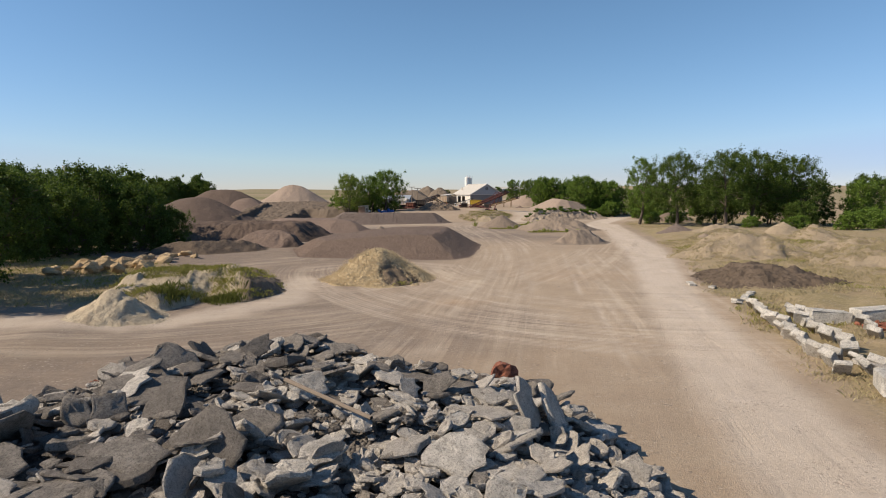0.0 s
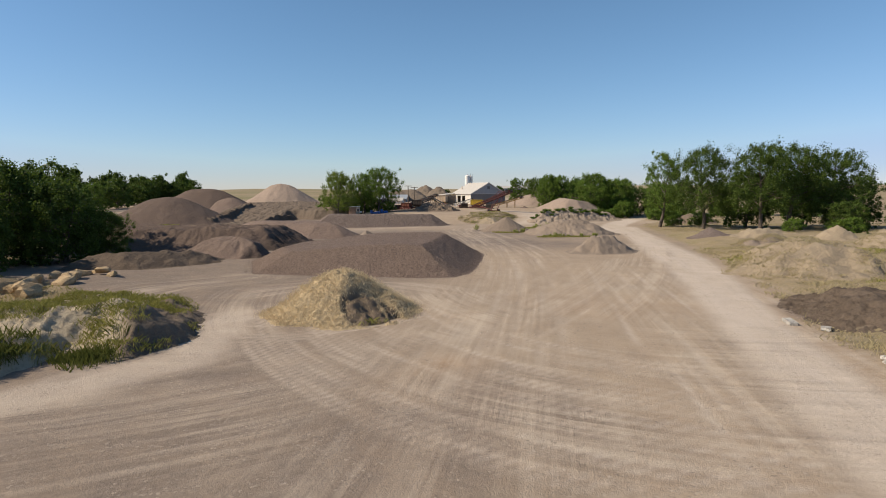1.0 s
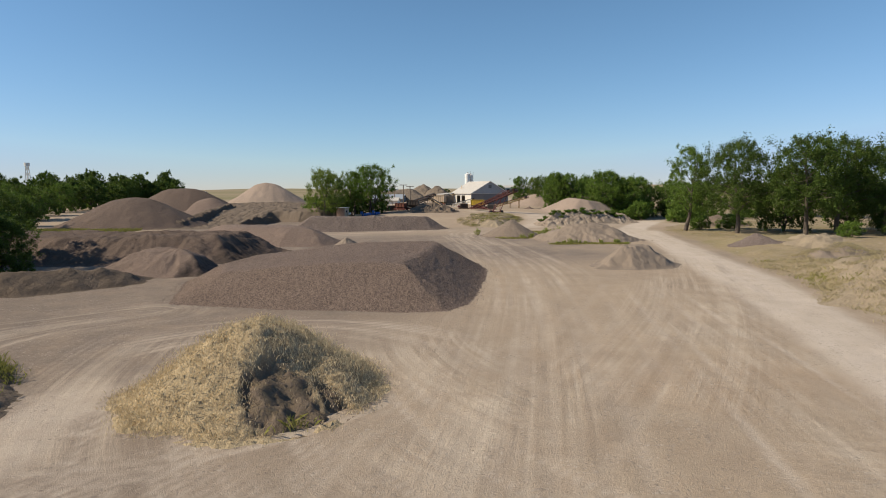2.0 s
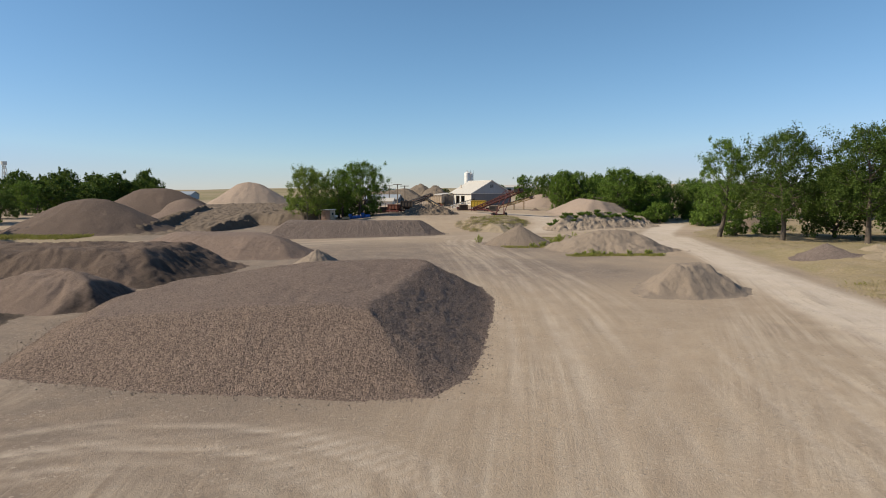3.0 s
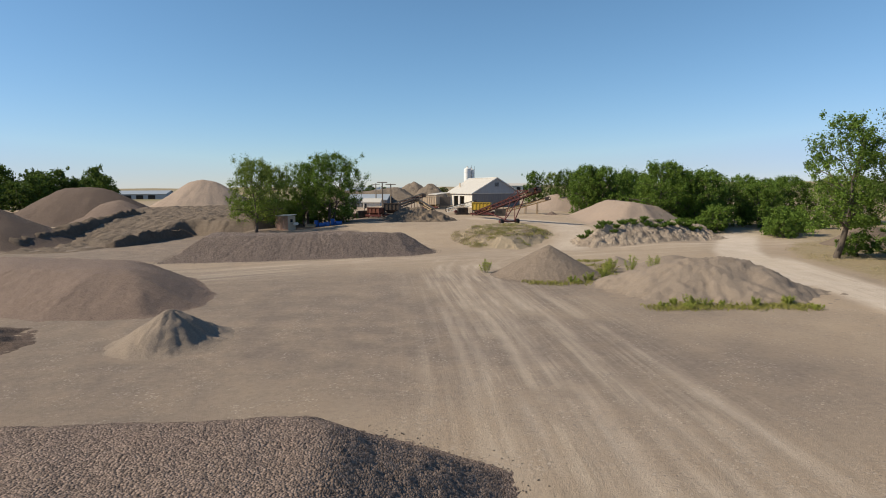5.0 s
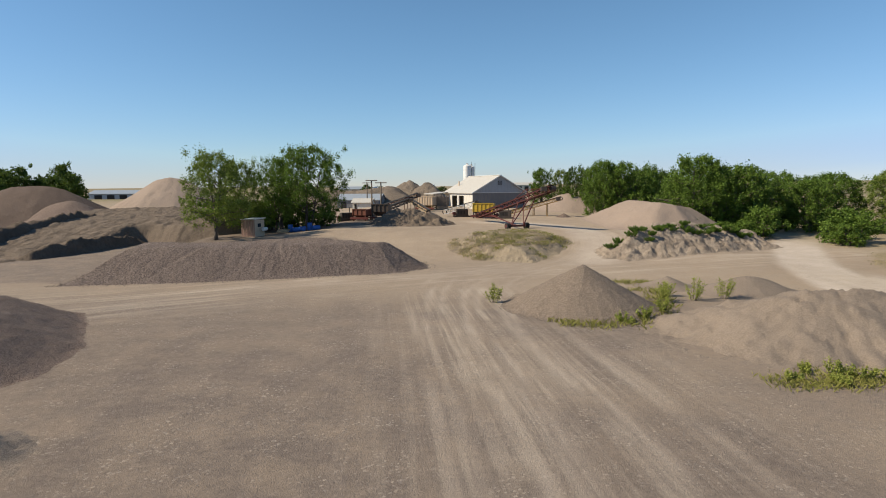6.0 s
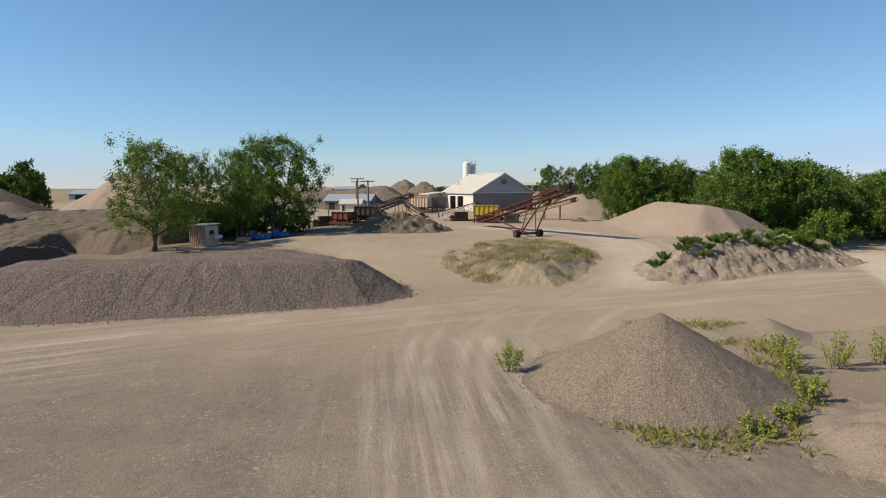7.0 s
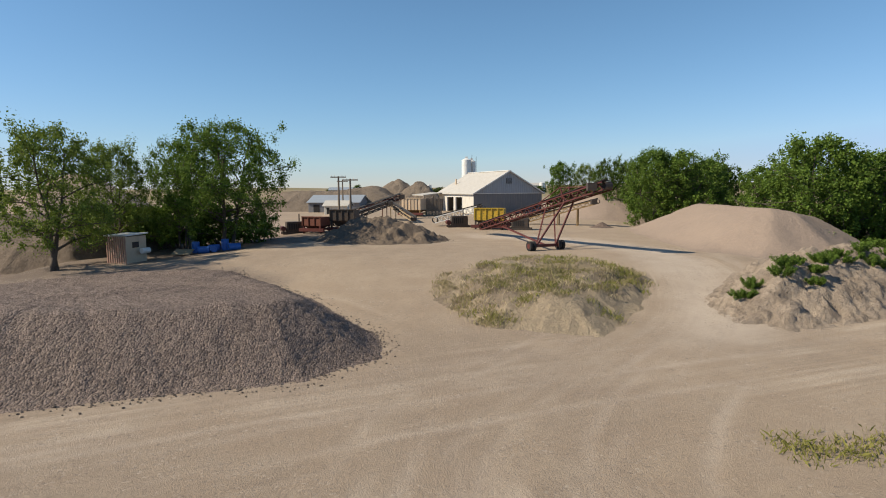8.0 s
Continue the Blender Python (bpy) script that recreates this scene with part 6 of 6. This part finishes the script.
for row, (x0, y0, x1, y1, n) in enumerate(((15.7, 29.0, 12.9, 18.6, 22), (16.9, 27.6, 14.0, 18.3, 18), (18.2, 25.0, 15.6, 17.2, 8))):
    for k in range(n):
        t = k / (n - 1)
        put_block(x0 + (x1 - x0) * t + rng.normal() * 0.15, y0 + (y1 - y0) * t + rng.normal() * 0.12, 40 + rng.normal() * 16, 36 + rng.normal() * 12, 0.75 + 0.3 * rng.random(), 14 + rng.normal() * 10, 0.12)
for x, y in ((15.9, 30.8), (16.5, 31.2), (17.1, 31.9), (17.6, 32.6), (15.6, 30.2), (15.8, 36.4), (16.6, 35.2)):
    put_block(x, y, rng.random() * 90, rng.normal() * 8, 0.65, 0, 0.0)
bigs = [block_mesh("concrete_block", rng, M_BLOCK, 1.7, 0.8, 0.55), block_mesh("concrete_block", rng, M_SLAB, 2.2, 1.3, 0.14)]
for x, y, turn, tilt, i in ((17.6, 26.0, -8, 3, 0), (19.4, 25.6, 4, -4, 0), (13.2, 16.4, 60, 5, 0), (13.9, 15.0, 62, -3, 0), (14.8, 18.3, 8, 7, 1), (14.0, 13.2, 50, 6, 0), (15.6, 15.2, 20, 8, 1), (17.4, 16.8, -20, 6, 0)):
    put_block(x, y, turn, tilt, 1.0, 0, 0.05, bigs[i], "large pale concrete block lying in dry grass" if i == 0 else "broken flat concrete slab on other blocks")
spots = [(17.9 + 1.4 * rng.random() + 0.8 * k / 60, 23.6 + 1.2 * rng.random(), gz_at(18.5, 24) + 0.05 + 0.15 * rng.random(), 0.2 + 0.15 * rng.random()) for k in range(60)]
scatter_stuff("broken_brick", spots, [plate_mesh("brickbat", rng, M_REDROCK, 1, 0.6, 0.5, 6, 0.8) for _ in range(3)], "spill of broken red brick beside concrete blocks", category="brick")
# tan sandstone slabs along the grass
rocks = [rock_mesh("boulder", rng, M_SANDSTONE, 1.3, 1.0, 0.55 + 0.3 * rng.random()) for _ in range(6)]
for k in range(34):
    t = rng.random()
    x, y = -25.2 + 2.4 * t + rng.normal() * 1.0, 38.5 + 10.5 * t + rng.normal() * 0.8
    ob = new("boulder", rocks[rng.integers(0, 6)])
    s = 0.7 + 0.8 * rng.random()
    ob.matrix_world = Matrix.Translation((x, y, gz_at(x, y) + 0.12 * s + (0.35 * rng.random() if k % 3 == 0 else 0))) @ Euler((rng.normal() * 0.25, rng.normal() * 0.25, rng.random() * 6)).to_matrix().to_4x4() @ Matrix.Diagonal((s, s, s, 1))
    tagged(ob, "tan sandstone slab lying in the grass", "boulder", "sandstone boulders")

# ---- grass and weeds ----
def blades(name, spots, high, wide, count, mat, label, category="grass", lean=0.65):
    """Tufts of single bent blades; spots: arrays of x, y, z."""
    x, y, z = (np.repeat(np.asarray(a, float), count) for a in spots)
    n = len(x)
    x, y = x + rng.normal(size=n) * 0.22, y + rng.normal(size=n) * 0.22
    ang = rng.random(n) * 6.283
    h = high * (0.5 + 0.8 * rng.random(n))
    lx, ly = rng.normal(size=n) * lean * h, rng.normal(size=n) * lean * h
    wx, wy = np.cos(ang) * wide, np.sin(ang) * wide
    co = np.stack([np.stack([x - wx, y - wy, z - 0.04], -1), np.stack([x + wx, y + wy, z - 0.04], -1),
                   np.stack([x + lx * 0.4 + wx * 0.6, y + ly * 0.4 + wy * 0.6, z + h * 0.6], -1), np.stack([x + lx, y + ly, z + h], -1)], 1).reshape(-1, 3)
    me = quad_mesh(name, co, np.arange(4 * n).reshape(-1, 4), False)
    me.materials.append(mat)
    return tagged(new(name, me), label, category, kind="stuff")


def on_heap(name, n, keep=None, near=0.1):
    hx, hy, z, d = HEAPS[name]
    x = hx[0] + (hx[-1] - hx[0]) * rng.random(n * 4)
    y = hy[0] + (hy[-1] - hy[0]) * rng.random(n * 4)
    i, j = np.clip(np.searchsorted(hx, x) - 1, 0, len(hx) - 1), np.clip(np.searchsorted(hy, y) - 1, 0, len(hy) - 1)
    ok = d[j, i] > near
    if keep is not None:
        ok &= keep(x, y)
    x, y = x[ok][:n], y[ok][:n]
    return x, y, top_z(name, x, y)


def on_ground(n, x0, x1, y0, y1, keep=None):
    x, y = x0 + (x1 - x0) * rng.random(n), y0 + (y1 - y0) * rng.random(n)
    if keep is not None:
        ok = keep(x, y)
        x, y = x[ok], y[ok]
    return x, y, ground_z(x, y)


bare = lambda x, y: (scar(x, y) < 0.4) & (x < 0.2)
blades("dry_grass", on_heap("dirt_heap", 1900, bare), 0.055, 0.006, 22, M_GRASS_DRY, "dry yellow grass on the dirt heap")
blades("green_grass", on_heap("dirt_heap", 110, lambda x, y: np.hypot(x + 2.7, y - 36.3) < 0.5), 0.2, 0.009, 20, M_GRASS_GREEN, "green weeds on the dirt heap")
back = lambda x, y: step(117.5, 122, y - 0.5 * (x - 9)) * 0.3 - 0.12
blades("dry_grass", on_heap("weedy_mound", 520, lambda x, y: fbm(x, y, 1.3, 3) + back(x, y) > 0.15), 0.15, 0.007, 26, M_GRASS_FIELD, "shaggy dry yellow weeds on the mound", lean=0.5)
blades("dry_grass", on_heap("weedy_mound", 110, lambda x, y: fbm(x, y, 1.3, 23) + back(x, y) > 0.16), 0.15, 0.007, 20, M_GRASS_DRY, "pale straw tufts on the mound", lean=0.5)
blades("green_grass", on_heap("weedy_mound", 260, lambda x, y: fbm(x, y, 1.6, 13) + back(x, y) + 0.08 * step(8, 13, x) > 0.16), 0.17, 0.008, 24, M_GRASS_GREEN, "green-yellow weeds on the mound", lean=0.5)
for k in range(9):
    own = "soil_heap" + (".%03d" % k if k else "")
    if k not in (0, 1, 3):
        blades("dry_grass", on_heap(own, 520, lambda x, y: fbm(x, y, 2.2, 70) > -0.08), 0.11, 0.007, 18, M_GRASS_FIELD, "dry grass grown over a low soil heap")
blades("dry_grass", on_ground(9000, 12, 48, 12, 70, lambda x, y: (x - side_x(y, ROAD_R) > 0.5) & (fbm(x, y, 3, 44) > -0.15) & (poly_in(x, y, [(16.8, 35), (19.5, 33), (24, 33.5), (26, 37), (23, 41), (19.5, 43), (17.5, 40)]) < 0)), 0.13, 0.007, 17, M_GRASS_FIELD, "dry pasture grass beside the haul road")
blades("green_grass", on_ground(5000, 12, 48, 12, 70, lambda x, y: (x - side_x(y, ROAD_R) > 0.7) & (fbm(x, y, 4, 45) > 0.12)), 0.18, 0.010, 13, M_GRASS_GREEN, "green-yellow grass in the pasture")
blades("green_grass", on_heap("eroded_bank", 1500, lambda x, y: (fbm(x, y, 1.4, 6) > np.where((y > 33) & (x < -11), -0.1, np.where(x > -11.2, 0.06, 0.17))), 0.25), 0.14, 0.007, 20, M_GRASS_GREEN, "green grass on the eroded bank")
blades("dry_grass", on_ground(5000, -45, -13, 28, 54, lambda x, y: (fbm(x, y, 3, 46) > -0.1) & (x + 14 + 1.6 * np.maximum(y - 40, 0) < 0)), 0.15, 0.012, 8, M_GRASS_FIELD, "dry grass below the dark trees")
blades("green_grass", on_ground(2600, -45, -13, 28, 54, lambda x, y: (fbm(x, y, 3, 47) > 0.04) & (x + 14 + 1.6 * np.maximum(y - 40, 0) < 0)), 0.17, 0.014, 8, M_GRASS_GREEN, "green grass below the dark trees")
blades("dry_grass", on_ground(3500, 33, 62, 84, 128, lambda x, y: (x - side_x(y, ROAD_R) > 0.5) & (fbm(x, y, 4, 48) > -0.05)), 0.13, 0.01, 8, M_GRASS_FIELD, "dry grass under the roadside trees")


def weed(x, y, high, wide, seed, mat=None, label="", z=None, leaves=26, name="weed", dense=0.9, size=0.034):
    """A bushy weed: thin stems with small leaves up them."""
    r = np.random.default_rng(seed)
    c = new(name)
    c.location = (x, y, gz_at(x, y) if z is None else z)
    bm, tips = bmesh.new(), []
    for k in range(int(12 * dense)):
        ang, out = r.random() * 6.283, wide * 0.5 * r.random() ** 0.6
        foot = Vector((math.cos(ang) * out * 0.35, math.sin(ang) * out * 0.35, -0.03))
        tip = Vector((math.cos(ang) * out, math.sin(ang) * out, high * (0.6 + 0.4 * r.random()) * (1 - 0.35 * out / wide)))
        tube(bm, foot, tip, 0.012, 0.005, 3)
        for f in (0.35, 0.6, 0.8, 1.0):
            tips.append(tuple(foot.lerp(tip, f)))
    part("stem", bm, M_BARK, c)
    me = leaf_mesh("foliage", tips, [0.10 * high + 0.05] * len(tips), int(leaves), size, r, mat or M_WEED)
    f = new("foliage", me)
    f.parent = c
    return tagged(c, label or "bright green weed growing in the gravel", "weed", "weeds in the yard")


weed(5.6, 100.3, 1.0, 0.9, 1)
for k, (x, y, h, w) in enumerate(((13.6, 97.6, 0.8, 1.0), (14.6, 100.2, 1.0, 1.0), (15.2, 101.6, 0.9, 1.1), (16.4, 100.6, 1.2, 1.2), (18.2, 101.0, 1.3, 1.4), (12.2, 96.2, 0.7, 0.8), (11.0, 95.4, 0.5, 0.9))):
    weed(x, y, h, w, 10 + k)
for k in range(12):
    x, y = 13.6 + 8 * rng.random() ** 1.3, 87.6 + rng.normal() * 0.35
    weed(x, y, 0.25 + 0.4 * rng.random() ** 2, 0.5 + 0.4 * rng.random(), 30 + k, None, "low green weed at the foot of a sand heap", None, 34, dense=0.7, size=0.028)
yx = [(8.0, 95.6), (9.4, 95.0), (10.6, 95.0), (12, 95.8), (13.4, 97.4), (14.2, 99.2), (14.6, 101), (15.4, 103), (13, 103.4)]
spots = np.array([(a[0] + (b[0] - a[0]) * t, a[1] + (b[1] - a[1]) * t) for a, b in zip(yx, yx[1:]) for t in np.linspace(0, 1, 17)]) + rng.normal(size=(136, 2)) * 0.33
blades("green_grass", (spots[:, 0], spots[:, 1], ground_z(spots[:, 0], spots[:, 1])), 0.2, 0.009, 12, M_GRASS_GREEN, "yellow-green grass round the gravel cone")
gx0, gy0 = -12.1 + rng.normal(size=80) * 0.45, 31.1 + rng.normal(size=80) * 0.35
blades("green_grass", (gx0, gy0, top_z("eroded_bank", gx0, gy0)), 0.4, 0.009, 24, M_GRASS_TALL, "tall green grass in the hollow of the eroded bank", lean=0.3)
gx0, gy0 = -14.3 + rng.normal(size=50) * 0.35, 30.0 + rng.normal(size=50) * 0.7
blades("green_grass", (gx0, gy0, top_z("eroded_bank", gx0, gy0)), 0.3, 0.010, 20, M_GRASS_TALL, "tall green grass on the flank of the eroded bank", lean=0.4)
gx0, gy0 = 11.5 + 5 * rng.random(110), 106.3 + rng.normal(size=110) * 0.35
blades("green_grass", (gx0, gy0, ground_z(gx0, gy0)), 0.13, 0.008, 12, M_GRASS_GREEN, "yellow-green grass at the edge of the yard")
gx0, gy0 = 13.2 + 8.5 * rng.random(260), 87.4 + rng.normal(size=260) * 0.4
blades("green_grass", (gx0, gy0, ground_z(gx0, gy0)), 0.16, 0.008, 12, M_GRASS_GREEN, "yellow-green grass at the foot of the sand heap")
gx0, gy0 = -66 + 20 * rng.random(420), 110 + rng.normal(size=420) * 1.4
blades("green_grass", (gx0, gy0, ground_z(gx0, gy0)), 0.4, 0.03, 9, M_GRASS_GREEN, "yellow-green weeds below the far stockpile")
# shrubs along the crest of the embankment
for k in range(26):
    t = (k + 0.8 * rng.random()) / 26
    x, y = 17.6 + 15.4 * t + rng.normal() * 0.3, 119.6 + 6.6 * t + rng.normal() * 0.4
    weed(x, y, 0.3 + 0.3 * rng.random(), 0.9 + 0.6 * rng.random(), 60 + k, M_LEAF, "dark green shrub on the crest of the earth bank", float(top_z("earth_embankment", np.array(x), np.array(y))), 62, "shrub", 1.6, 0.026)

# loose stones rolled out from the feet of the gravel heaps
pebbles = [rock_mesh("pebble", rng, M_STONE_LOOSE, 1.2, 1.0, 0.8, 0.35, 1) for _ in range(3)]
for heap_name, cnt, low, high in (("gravel_stockpile", 1500, 0.025, 0.06), ("gravel_windrow", 1500, 0.04, 0.10), ("gravel_cone", 600, 0.025, 0.06)):
    hx, hy, hz, hd = HEAPS[heap_name]
    pts = []
    while len(pts) < cnt:
        i, j = rng.integers(0, len(hx)), rng.integers(0, len(hy))
        if -0.7 < hd[j, i] < 0.25 and rng.random() < math.exp(-abs(hd[j, i]) * 3):
            x, y = hx[i] + 0.1 * rng.normal(), hy[j] + 0.1 * rng.normal()
            pts.append((x, y, max(gz_at(x, y), float(hz[j, i])) + 0.01, low + (high - low) * rng.random() ** 2))
    scatter_stuff("loose_stones", pts, pebbles, "loose gravel stones fallen from the heap", category="stones")
